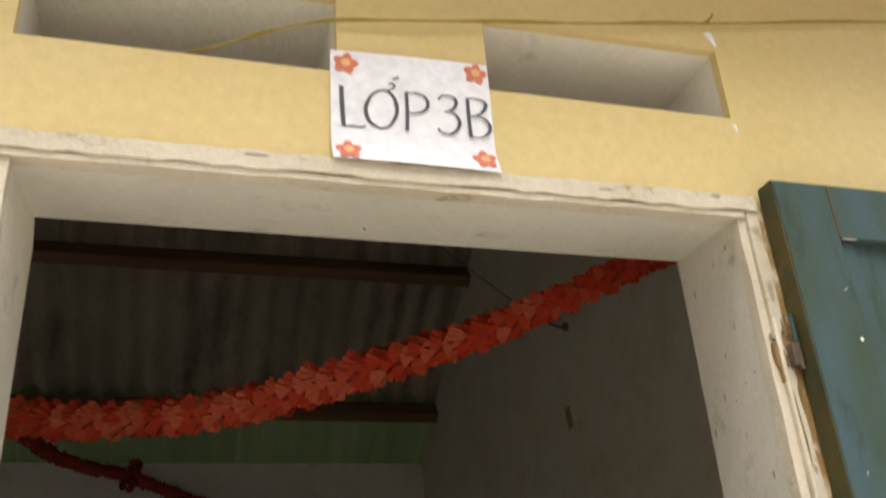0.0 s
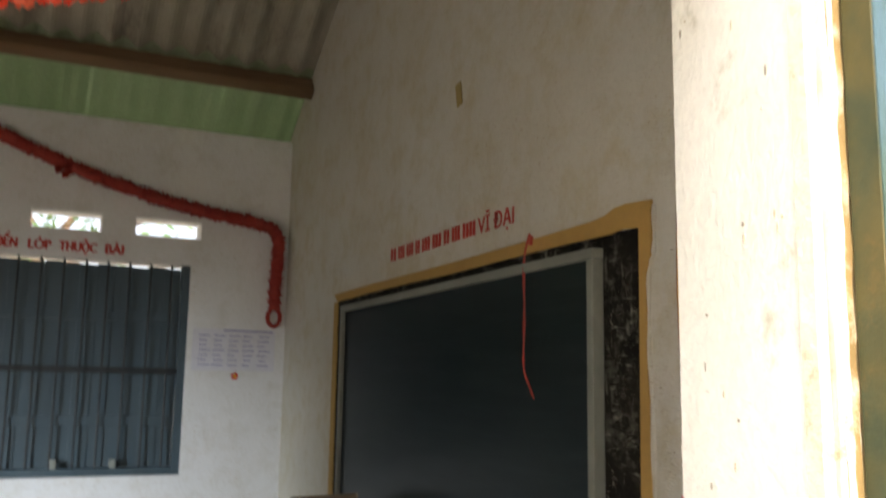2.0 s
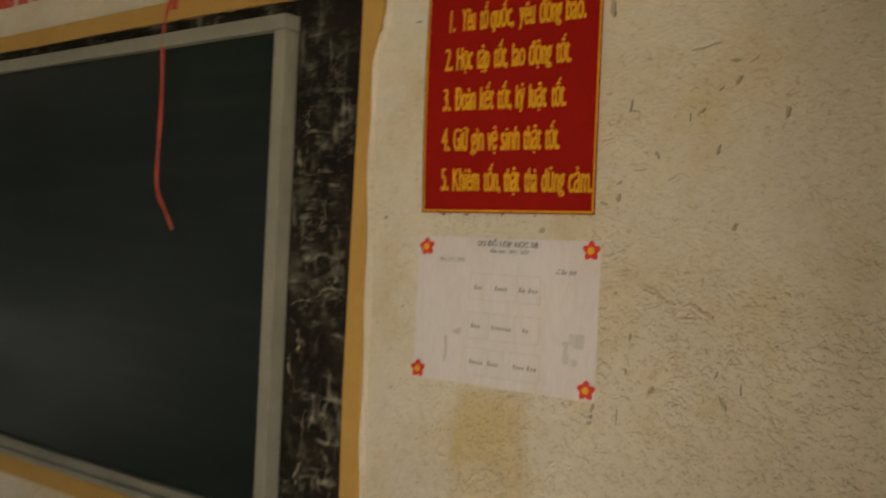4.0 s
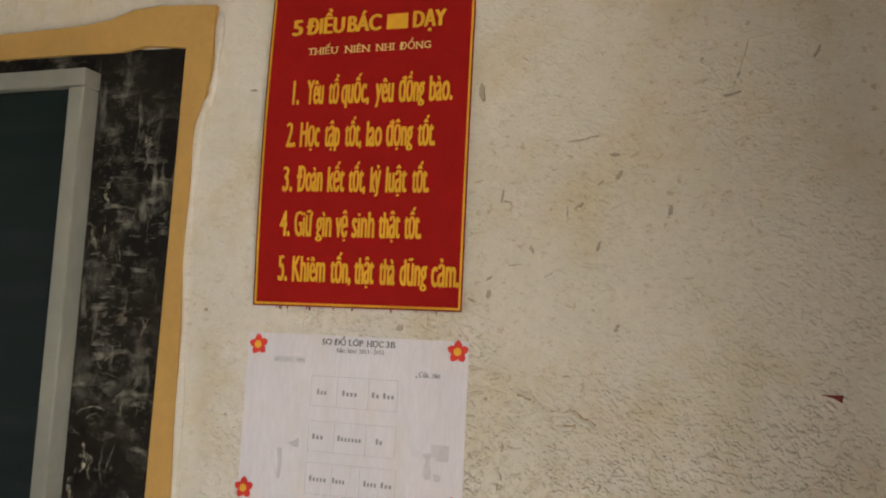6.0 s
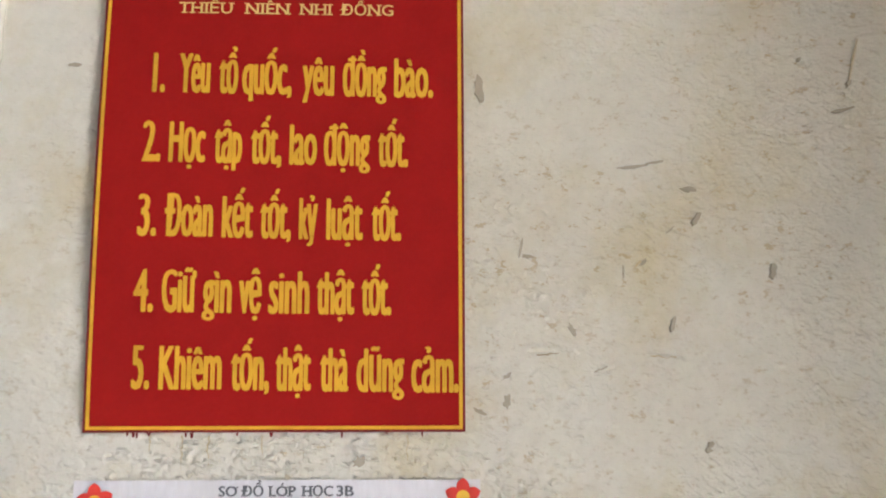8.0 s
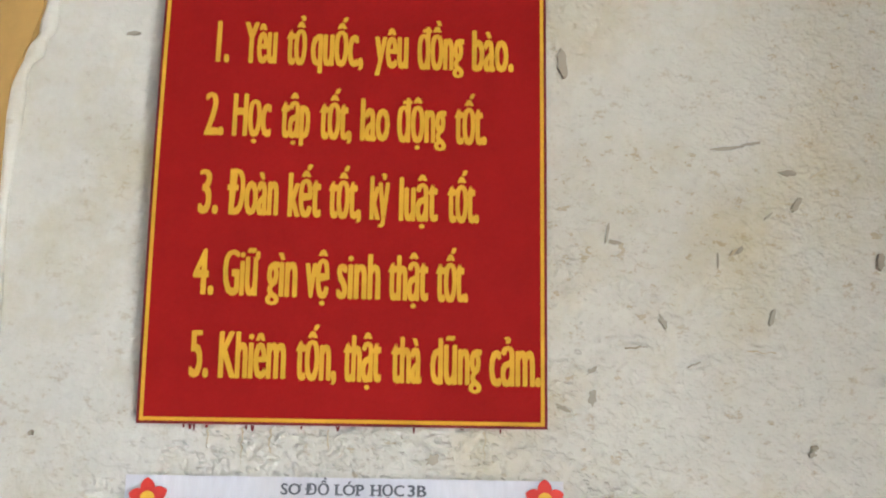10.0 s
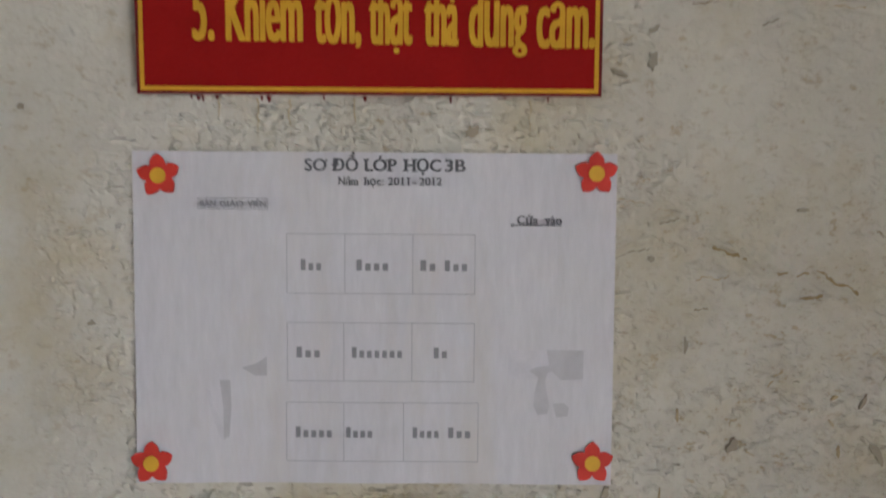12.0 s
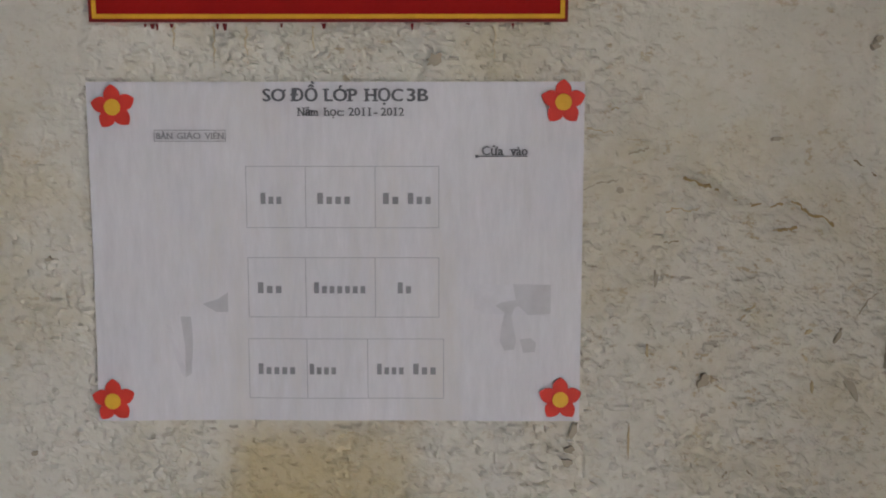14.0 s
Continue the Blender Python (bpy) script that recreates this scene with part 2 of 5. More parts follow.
FLOWERRED = plain("red_flower_paper", (0.62, 0.045, 0.03), 0.6)
FLOWERYEL = plain("yellow_flower_paper", (0.72, 0.42, 0.03), 0.6)
FADEDRED = plain("sun_faded_red_paper", (0.68, 0.20, 0.13), 0.7)
FADEDYEL = plain("sun_faded_yellow_paper", (0.76, 0.46, 0.22), 0.7)
STENCIL = surface("red_stencil_paint", (0.50, 0.045, 0.03), (0.44, 0.06, 0.045), 0.8, 12.0, 60, 0.2, 0.001, dirt=(0.60, 0.40, 0.33), dirt_scale=25.0, dirt_cut=(0.6, 0.75))
CORD = plain("yellow_green_twine", (0.30, 0.22, 0.035), 0.8)
WIRE = plain("dark_wire", (0.10, 0.085, 0.065), 0.6)
MARK = plain("grey_brown_smudge", (0.38, 0.335, 0.255), 0.9)
DARKMARK = plain("dark_smudge", (0.36, 0.31, 0.23), 0.9)
DARKHOLE = plain("dark_nail_hole", (0.10, 0.08, 0.06), 0.9)
STREAK = plain("pale_ochre_streak", (0.55, 0.47, 0.32), 0.9)
OCHRESTAIN = surface("ochre_stained_plaster", (0.33, 0.21, 0.07), (0.24, 0.15, 0.05), 0.9, 9.0, 70, 0.5, 0.003, dirt=(0.60, 0.50, 0.34), dirt_scale=14.0, dirt_cut=(0.5, 0.65))
RUSTSTAIN = surface("brown_rust_stain", (0.30, 0.20, 0.085), (0.17, 0.105, 0.045), 0.9, 14.0, 90, 0.6, 0.003, dirt=(0.08, 0.05, 0.03), dirt_scale=30.0, dirt_cut=(0.52, 0.62))
CRACKOCHRE = plain("ochre_crack", (0.37, 0.27, 0.13), 0.9)
CRACKDARK = plain("dark_crack", (0.27, 0.205, 0.12), 0.9)
YELLOWTAPE = plain("yellowed_tape", (0.36, 0.26, 0.075), 0.6)
OCHREMARK = plain("ochre_smudge", (0.50, 0.40, 0.24), 0.9)
REDSTRING = plain("faded_red_string", (0.42, 0.07, 0.05), 0.8)


def chalked_black():
    """Black painted plaster with smeared chalk."""
    m, nt, bsdf, nodes, links = mat("chalk_smeared_black_paint")
    v = coords(nt)
    base = mix(nt, ramp(nt, noise_tex(nt, v, 7.0), 0.4, 0.65), (0.009, 0.008, 0.007), (0.020, 0.017, 0.013))
    area = ramp(nt, noise_tex(nt, v, 6.0, 4.0), 0.40, 0.60)
    colour = base
    # wiped film, then strokes of chalk across and up the wall
    for stretch, scale, lo, hi, amount in (((1, 1.2, 1.5), 13.0, 0.50, 0.76, 0.30), ((1, 1.6, 5.0), 8.0, 0.56, 0.70, 0.5), ((1, 5.0, 1.2), 6.0, 0.58, 0.70, 0.5), ((1, 1.0, 1.0), 60.0, 0.56, 0.78, 0.25)):
        smear = ramp(nt, noise_tex(nt, coords(nt, stretch), scale, 6.0, 0.62), lo, hi)
        smear = mix(nt, 1.0, mix(nt, 1.0, smear, area, "MULTIPLY"), (amount, amount, amount), "MULTIPLY")
        colour = mix(nt, smear, colour, (0.36, 0.355, 0.285))
    links.new(colour, bsdf.inputs["Base Color"])
    bsdf.inputs["Roughness"].default_value = 0.85
    bsdf.inputs["Specular IOR Level"].default_value = 0.12
    links.new(bump(nt, noise_tex(nt, v, 40.0, 6.0), 0.4, 0.004), bsdf.inputs["Normal"])
    return m


def board_paint():
    """Dark green writing surface, wiped with a chalky cloth."""
    m, nt, bsdf, nodes, links = mat("blackboard_paint")
    v = coords(nt)
    colour = mix(nt, ramp(nt, noise_tex(nt, v, 2.0), 0.35, 0.65), (0.005, 0.011, 0.0105), (0.007, 0.015, 0.0135))
    film = ramp(nt, noise_tex(nt, coords(nt, (1, 0.6, 1.5)), 2.2, 2.5, 0.5), 0.35, 0.80)
    colour = mix(nt, mix(nt, 1.0, film, (0.55, 0.55, 0.55), "MULTIPLY"), colour, (0.016, 0.022, 0.024))
    wipe = ramp(nt, noise_tex(nt, coords(nt, (1, 1.0, 9.0)), 2.0, 2.0, 0.5), 0.45, 0.85)
    colour = mix(nt, mix(nt, 1.0, wipe, (0.3, 0.3, 0.3), "MULTIPLY"), colour, (0.036, 0.044, 0.045))
    links.new(colour, bsdf.inputs["Base Color"])
    bsdf.inputs["Roughness"].default_value = 0.32
    bsdf.inputs["Specular IOR Level"].default_value = 0.13
    return m


def thin_paper(name, colour, other, amount):
    """Crepe paper through which some light passes."""
    m, nt, bsdf, nodes, links = mat(name)
    info = nodes.new("ShaderNodeObjectInfo")
    geo = nodes.new("ShaderNodeNewGeometry")
    pick = math_node(nt, "FRACT", math_node(nt, "ADD", info.outputs["Random"], geo.outputs["Random Per Island"]), 1.0)
    tone = mix(nt, ramp(nt, pick, 0.45, 0.95), colour, other)
    tone = mix(nt, 0.5, tone, ramp(nt, noise_tex(nt, coords(nt), 60.0), 0.3, 0.7, (0.75, 0.7, 0.7, 1), (1.1, 1.1, 1.1, 1)), "MULTIPLY")
    links.new(tone, bsdf.inputs["Base Color"])
    bsdf.inputs["Roughness"].default_value = 0.65
    trans = nodes.new("ShaderNodeBsdfTranslucent")
    links.new(tone, trans.inputs["Color"])
    ms = nodes.new("ShaderNodeMixShader")
    ms.inputs["Fac"].default_value = amount
    links.new(bsdf.outputs["BSDF"], ms.inputs[1])
    links.new(trans.outputs["BSDF"], ms.inputs[2])
    links.new(ms.outputs["Shader"], nodes["Material Output"].inputs["Surface"])
    return m


def chalk_dust():
    """Broken chalk strokes that let the black paint show through."""
    m, nt, bsdf, nodes, links = mat("yellowish_chalk")
    bsdf.inputs["Base Color"].default_value = (0.34, 0.325, 0.24, 1)
    bsdf.inputs["Roughness"].default_value = 0.95
    bsdf.inputs["Specular IOR Level"].default_value = 0.1
    geo = nodes.new("ShaderNodeNewGeometry")
    grain = ramp(nt, noise_tex(nt, coords(nt), 70.0, 6.0, 0.7), 0.36, 0.62)
    keep = math_node(nt, "MULTIPLY", grain, math_node(nt, "ADD", math_node(nt, "MULTIPLY", geo.outputs["Random Per Island"], 0.6), 0.1))
    links.new(keep, bsdf.inputs["Alpha"])
    return m


CHALK = chalk_dust()
CHALKBLACK = chalked_black()
GREENBOARD = board_paint()
CREPE = thin_paper("orange_red_crepe_paper", (0.66, 0.058, 0.017), (0.76, 0.185, 0.085), 0.3)
CREPEDARK = thin_paper("deep_red_crepe_paper", (0.38, 0.035, 0.022), (0.46, 0.06, 0.04), 0.2)
GREENSHEET = thin_paper("green_translucent_sheet", (0.27, 0.32, 0.20), (0.33, 0.38, 0.25), 0.34)
LEAF = thin_paper("leaf_green", (0.09, 0.16, 0.03), (0.15, 0.22, 0.05), 0.3)


# ---- mesh helpers ----
def link_mesh(name, bm, material, parent=None, label="", smooth=False):
    me = bpy.data.meshes.new(name)
    bm.normal_update()
    bm.to_mesh(me)
    bm.free()
    if smooth:
        me.polygons.foreach_set("use_smooth", [True] * len(me.polygons))
    me.materials.append(material)
    ob = new(name, me)
    ob.parent = parent
    if label:
        ob["label"] = label
    return ob


def part(name, bm, material, parent, label="", smooth=False):
    return link_mesh(name, bm, material, parent, label, smooth)


def thing(name, label, category, group="", kind=""):
    return tagged(new(name), label, category, group, kind)


def box(x0, x1, y0, y1, z0, z1, bevel=0.0, m=None, bm=None):
    own = bmesh.new()
    bmesh.ops.create_cube(own, size=1.0)
    bmesh.ops.scale(own, vec=(x1 - x0, y1 - y0, z1 - z0), verts=own.verts)
    bmesh.ops.translate(own, vec=((x0 + x1) / 2, (y0 + y1) / 2, (z0 + z1) / 2), verts=own.verts)
    if bevel:
        bmesh.ops.bevel(own, geom=own.edges[:], offset=bevel, segments=2, affect="EDGES", profile=0.6)
    if m is not None:
        own.transform(m)
    if bm is None:
        return own
    tmp = bpy.data.meshes.new("tmp")
    own.to_mesh(tmp)
    own.free()
    bm.from_mesh(tmp)
    bpy.data.meshes.remove(tmp)
    return bm


def tube(points, radius, sides=8, bm=None, closed=False):
    """A round bar along points; radius may be a number or one per point."""
    bm = bm or bmesh.new()
    pts = [Vector(p) for p in points]
    n = len(pts)
    rings, side = [], None
    for i, p in enumerate(pts):
        a = pts[(i - 1) % n] if closed else pts[max(0, i - 1)]
        b = pts[(i + 1) % n] if closed else pts[min(n - 1, i + 1)]
        d = (b - a).normalized()
        if side is None:
            side = d.orthogonal().normalized()
        side = (side - d * side.dot(d)).normalized()
        up = d.cross(side)
        r = radius[i] if isinstance(radius, (list, tuple)) else radius
        rings.append([bm.verts.new(p + r * (math.cos(k * math.tau / sides) * side + math.sin(k * math.tau / sides) * up)) for k in range(sides)])
    for i in range(n if closed else n - 1):
        a, b = rings[i], rings[(i + 1) % n]
        for k in range(sides):
            bm.faces.new((a[k], a[(k + 1) % sides], b[(k + 1) % sides], b[k]))
    if not closed:
        bm.faces.new(rings[0][::-1])
        bm.faces.new(rings[-1])
    return bm


def spline(points, steps=10):
    """Points along a smooth curve through the given ones."""
    pts = [Vector(p) for p in points]
    pts = [2 * pts[0] - pts[1]] + pts + [2 * pts[-1] - pts[-2]]
    out = []
    for i in range(1, len(pts) - 2):
        p0, p1, p2, p3 = pts[i - 1 : i + 3]
        for k in range(steps):
            t = k / steps
            out.append(0.5 * (2 * p1 + (p2 - p0) * t + (2 * p0 - 5 * p1 + 4 * p2 - p3) * t * t + (3 * p1 - p0 - 3 * p2 + p3) * t ** 3))
    return out + [pts[-2]]


def holed_wall(place, u0, u1, v0, v1, thick, holes):
    """A wall with openings; place(u, v, d) gives the point at depth d of 0 to thick."""
    us = sorted({u0, u1, *[h[0] for h in holes], *[h[1] for h in holes]})
    vs = sorted({v0, v1, *[h[2] for h in holes], *[h[3] for h in holes]})
    bm, made = bmesh.new(), {}

    def vert(i, j, d):
        if (i, j, d) not in made:
            made[i, j, d] = bm.verts.new(place(us[i], vs[j], d))
        return made[i, j, d]

    def solid(i, j):
        if not (0 <= i < len(us) - 1 and 0 <= j < len(vs) - 1):
            return False
        u, v = (us[i] + us[i + 1]) / 2, (vs[j] + vs[j + 1]) / 2
        return not any(h[0] < u < h[1] and h[2] < v < h[3] for h in holes)

    for i in range(len(us) - 1):
        for j in range(len(vs) - 1):
            if not solid(i, j):
                continue
            for d in (0, thick):
                bm.faces.new([vert(i, j, d), vert(i + 1, j, d), vert(i + 1, j + 1, d), vert(i, j + 1, d)])
            for di, dj, (a, b) in ((-1, 0, ((0, 0), (0, 1))), (1, 0, ((1, 0), (1, 1))), (0, -1, ((0, 0), (1, 0))), (0, 1, ((0, 1), (1, 1)))):
                if not solid(i + di, j + dj):
                    p, q = (i + a[0], j + a[1]), (i + b[0], j + b[1])
                    bm.faces.new([vert(*p, 0), vert(*q, 0), vert(*q, thick), vert(*p, thick)])
    bmesh.ops.recalc_face_normals(bm, faces=bm.faces[:])
    return bm


def outline_slab(points, place, thick):
    """A slab with the given outline (u, v); place(u, v, d)."""
    bm = bmesh.new()
    low = [bm.verts.new(place(u, v, 0)) for u, v in points]
    top = [bm.verts.new(place(u, v, thick)) for u, v in points]
    bm.faces.new(top)
    n = len(points)
    for i in range(n):
        bm.faces.new((low[i], low[(i + 1) % n], top[(i + 1) % n], top[i]))
    bm.normal_update()
    bmesh.ops.triangulate(bm, faces=[f for f in bm.faces if len(f.verts) > 4], ngon_method="EAR_CLIP")
    bmesh.ops.recalc_face_normals(bm, faces=bm.faces[:])
    return bm


def on_gable(u, v, d):
    return (XR - d, u, v)


def on_front(u, v, d):
    return (u, YF - d, v)


def on_back(u, v, d):
    return (u, YB - d, v)


def letters(text):
    """The mesh of a line of writing; the horn of a horned O is added by hand."""
    horned = [i for i, c in enumerate(text) if c in "ƠỚ"]
    if horned:
        text = text.replace("Ơ", "O").replace("Ớ", "Ó")
        me = letters(text)
        bm = bmesh.new()
        bm.from_mesh(me)
        for i in horned:
            one = letters(text[: i + 1])
            x = max(v.co.x for v in one.vertices)
            low, high = [], []
            for k in range(7):
                a = math.pi * 0.5 * k / 6
                px, py = x - 0.10 + 0.12 * math.sin(a), CAP * (1.03 - 0.16 * math.cos(a)) - 0.03
                low.append(bm.verts.new((px - 0.025 * math.cos(a), py + 0.0, 0)))
                high.append(bm.verts.new((px + 0.035, py - 0.03 * math.sin(a), 0)))
            for k in range(6):
                bm.faces.new((low[k], high[k], high[k + 1], low[k + 1]))
        bm.to_mesh(me)
        bm.free()
        return me
    cu = bpy.data.curves.new("writing", "FONT")
    cu.body, cu.size, cu.resolution_u = text, 1.0, 3
    ob = new("writing", cu)
    dg = bpy.context.evaluated_depsgraph_get()
    me = bpy.data.meshes.new_from_object(ob.evaluated_get(dg))
    bpy.data.objects.remove(ob)
    bpy.data.curves.remove(cu)
    return me


_cap = letters("H")
CAP = max(v.co.y for v in _cap.vertices)
_low = letters("x")
XHEIGHT = max(v.co.y for v in _low.vertices) / CAP


def tall(y):
    """Proportions of a condensed poster face: high lower-case, short tails and low accents."""
    y /= CAP
    if y < 0:
        y *= 0.55
    elif y < XHEIGHT:
        y *= 0.76 / XHEIGHT
    elif y < 1:
        y = 0.76 + (y - XHEIGHT) * 0.24 / (1 - XHEIGHT)
    else:
        y = 1 + (y - 1) * 0.6
    return y * CAP


def with_serifs(me):
    """Adds small feet to the level ends of the stems."""
    bm = bmesh.new()
    bm.from_mesh(me)
    feet = []
    for e in bm.edges:
        a, b = e.verts[0].co, e.verts[1].co
        if e.is_boundary and abs(a.y - b.y) < 0.004 and abs(a.x - b.x) < 0.16 and min(abs(a.y - h) for h in (0, CAP, XHEIGHT * CAP)) < 0.012:
            feet.append((min(a.x, b.x), max(a.x, b.x), a.y))
    for x0, x1, y in feet:
        t = 0.05 if y < 0.02 else -0.05
        for p, q in ((x0 - 0.10, x0), (x1, x1 + 0.10)):
            bm.faces.new([bm.verts.new(v) for v in ((p, y, 0), (q, y, 0), (q, y + t * 1.4, 0), (p, y + t * 0.7, 0))])
    bm.to_mesh(me)
    bm.free()


def write(name, text, place, u0, u1, base, cap, material, parent, lift=0.0012, bold=0.0, tilt=0.0, condensed=False, serif=False):
    """Lettering that starts at u0, ends at u1 and stands on the line base."""
    me = letters(text)
    if serif:
        with_serifs(me)
    if condensed:
        for v in me.vertices:
            v.co.y = tall(v.co.y)
    lo, hi = min(v.co.x for v in me.vertices), max(v.co.x for v in me.vertices)
    for v in me.vertices:
        k = (v.co.x - lo) / (hi - lo)
        v.co = place(u0 + (u1 - u0) * k, base + cap * v.co.y / CAP + tilt * k, lift)
    if bold > 0:
        w, h = bold * cap, bold * cap * 0.4
        grown = bmesh.new()
        grown.from_mesh(me)
        copies = [grown.copy() for _ in range(4)]
        away = Vector(place(u0, base, lift + 0.00012)) - Vector(place(u0, base, lift))
        for k, (extra, (a, b)) in enumerate(zip(copies, ((w, 0), (-w, 0), (0, h), (0, -h)))):
            shift = Vector(place(u0 + a, base + b, lift)) - Vector(place(u0, base, lift))
            extra.transform(Matrix.Translation(shift + away * (k + 1)))
            tmp = bpy.data.meshes.new("tmp")
            extra.to_mesh(tmp)
            grown.from_mesh(tmp)
            bpy.data.meshes.remove(tmp)
            extra.free()
        grown.to_mesh(me)
        grown.free()
    me.materials.append(material)
    ob = new(name, me)
    ob.parent = parent
    return ob


def ribbon(place, line, widths, lift, steps=6):
    """A flat stroke along a smooth line of (u, v), with a width at each point."""
    mids = spline([(u, v, w) for (u, v), w in zip(line, widths)], steps)
    bm, last = bmesh.new(), None
    for i, m in enumerate(mids):
        d = (mids[min(i + 1, len(mids) - 1)] - mids[max(i - 1, 0)]).to_2d().normalized()
        a = bm.verts.new(place(m.x - d.y * m.z / 2, m.y + d.x * m.z / 2, lift))
        b = bm.verts.new(place(m.x + d.y * m.z / 2, m.y - d.x * m.z / 2, lift))
        if last:
            bm.faces.new((last[0], last[1], b, a))
        last = (a, b)
    return bm


def bar(name, place, u0, u1, v0, v1, material, parent, lift=0.0012):
    bm = bmesh.new()
    n = 6
    row = [[bm.verts.new(place(u0 + (u1 - u0) * i / n, v, lift)) for i in range(n + 1)] for v in (v0, v1)]
    for i in range(n):
        bm.faces.new((row[0][i], row[0][i + 1], row[1][i + 1], row[1][i]))
    return part(name, bm, material, parent)


def paper_flower(place, u, v, r, lift, turn=0.0, parent=None, red=None, heart=None):
    """A five-petalled flower cut from coloured paper, with a round heart."""
    def shape(radius, petals):
        pts = []
        for k in range(40):
            a = math.tau * k / 40
            f = 1.0
            if petals:
                f = 0.60 + 0.40 * abs(1 - 2 * ((a * 5 / math.tau) % 1.0)) ** 0.75
            pts.append((u + radius * f * math.sin(a + turn), v + radius * f * math.cos(a + turn)))
        return pts
    bm = bmesh.new()
    for pts, z0, z1, radius in ((shape(r, True), lift, lift + 0.0012, r),):
        c = bm.verts.new(place(u, v, z1 + 0.001))
        ring = [bm.verts.new(place(a, b, z1)) for a, b in pts]
        low = [bm.verts.new(place(a, b, z0)) for a, b in pts]
        for k in range(len(ring)):
            n = (k + 1) % len(ring)
            bm.faces.new((c, ring[k], ring[n]))
            bm.faces.new((low[k], low[n], ring[n], ring[k]))
    flower = part("flower", bm, red or FLOWERRED, parent, "red cut-paper flower")
    bm = bmesh.new()
    c = bm.verts.new(place(u, v, lift + 0.0036))
    ring = [bm.verts.new(place(a, b, lift + 0.003)) for a, b in shape(r * 0.36, False)]
    for k in range(len(ring)):
        bm.faces.new((c, ring[k], ring[(k + 1) % len(ring)]))
    part("flower_heart", bm, heart or FLOWERYEL, flower, "yellow round heart")
    return flower


def wobbly(points, step, amount, seed):
    """The outline with points every step, shifted a little at random."""
    rnd, out = random.Random(seed), []
    for i, a in enumerate(points):
        a, b = Vector(a), Vector(points[(i + 1) % len(points)])
        n = max(1, int((b - a).length / step))
        for k in range(n):
            p = a.lerp(b, k / n)
            out.append((p.x + (rnd.uniform(-amount, amount) if k else 0), p.y + (rnd.uniform(-amount, amount) if k else 0)))
    return out


# ---- the setting ----
floor = link_mesh("floor", box(XL - 0.22, XR + 0.22, YF, YO, -0.15, 0.0), CONCRETE)
tagged(floor, "dusty brown-grey concrete classroom floor", "floor", kind="structure")
ground = link_mesh("ground", box(-150, 150, -150, 150, -0.6, -0.16), EARTH)
tagged(ground, "trodden earth yard round the school", "ground", kind="structure")
# walkway out of view, coloured pale to brighten the doorway from below
porch = link_mesh("pavement", box(-12, 12, 2.2, YF, -0.3, -0.004), BOUNCECONCRETE)
tagged(porch, "unseen concrete walkway before the classroom door, pale to bounce light", "pavement", kind="structure")

SKIN_HOLES = [(DOOR[0] - 0.036, DOOR[1] + 0.047, -1, DOOR[2] + 0.012)]
FRONT_HOLES = [(DOOR[0], DOOR[1], -1, DOOR[2]), (0.70, 1.212, 2.425, 2.59), (1.488, 1.985, 2.425, 2.59), FRONT_WIN]
bm = holed_wall(lambda u, v, d: (u, YF + d, v), -9.0, 8.0, -0.2, 3.4, 0.02, SKIN_HOLES + FRONT_HOLES[1:])
front_skin = link_mesh("wall_front_outside", bm, YELLOW)
tagged(front_skin, "yellow limewashed outer face of the front wall", "wall", kind="structure")
bm = holed_wall(lambda u, v, d: (u, YF + 0.02 + d, v), XL - 0.22, XR, -0.1, 3.4, YI - YF - 0.02, FRONT_HOLES)
for v in bm.verts:                       # the reveal leans and splays towards the room
    inside = v.co.y > YF + 0.1
    if abs(v.co.z - DOOR[2]) < 1e-4:
        v.co.z += 0.038 if inside else -0.026
        if inside and abs(v.co.x - DOOR[0]) < 1e-4:
            v.co.x -= 0.004
    if inside and v.co.z < DOOR[2] + 0.05 and DOOR[1] - 1e-4 < v.co.x < 1.99:
        v.co.x = JAMB_IN if v.co.x < 1.98 else JAMB_IN + 0.02
front_core = link_mesh("wall_front", bm, JAMB)
tagged(front_core, "cream plastered front wall with door and vent openings", "wall", kind="structure")

bm = holed_wall(lambda u, v, d: (u, YB + d, v), XL - 0.22, XR, -0.1, 3.16, YO - YB,
                [WIN] + [(x, x + 0.445, 2.372, 2.494) for x in (-0.185, 0.493, 1.167, 1.828)])
tagged(link_mesh("wall_back", bm, BACKWALL), "white limewashed back wall with window and vent slots", "wall", kind="structure")


def gable(name, x0, x1, material, label):
    prof = [(YF + 0.02, -0.1), (YO, -0.1), (YO, 3.1), (YRIDGE, ZE - 0.04 + SLOPE * (YB - YRIDGE)), (YF + 0.02, ZE - 0.04 + SLOPE * (YB - YRIDGE) - SLOPE * (YRIDGE - YF))]
    bm = bmesh.new()
    a = [bm.verts.new((x0, y, z)) for y, z in prof]
    b = [bm.verts.new((x1, y, z)) for y, z in prof]
    bm.faces.new(a)
    bm.faces.new(b)
    for i in range(5):
        bm.faces.new((a[i], a[(i + 1) % 5], b[(i + 1) % 5], b[i]))
    bmesh.ops.recalc_face_normals(bm, faces=bm.faces[:])
    return tagged(link_mesh(name, bm, material), label, "wall", kind="structure")


gable_wall = gable("wall_gable", XR, XR + 0.22, WALL, "cream limewashed gable wall, stained and crumbling")
gable("wall_gable_far", XL - 0.22, XL, WALL, "cream limewashed gable wall of the classroom")


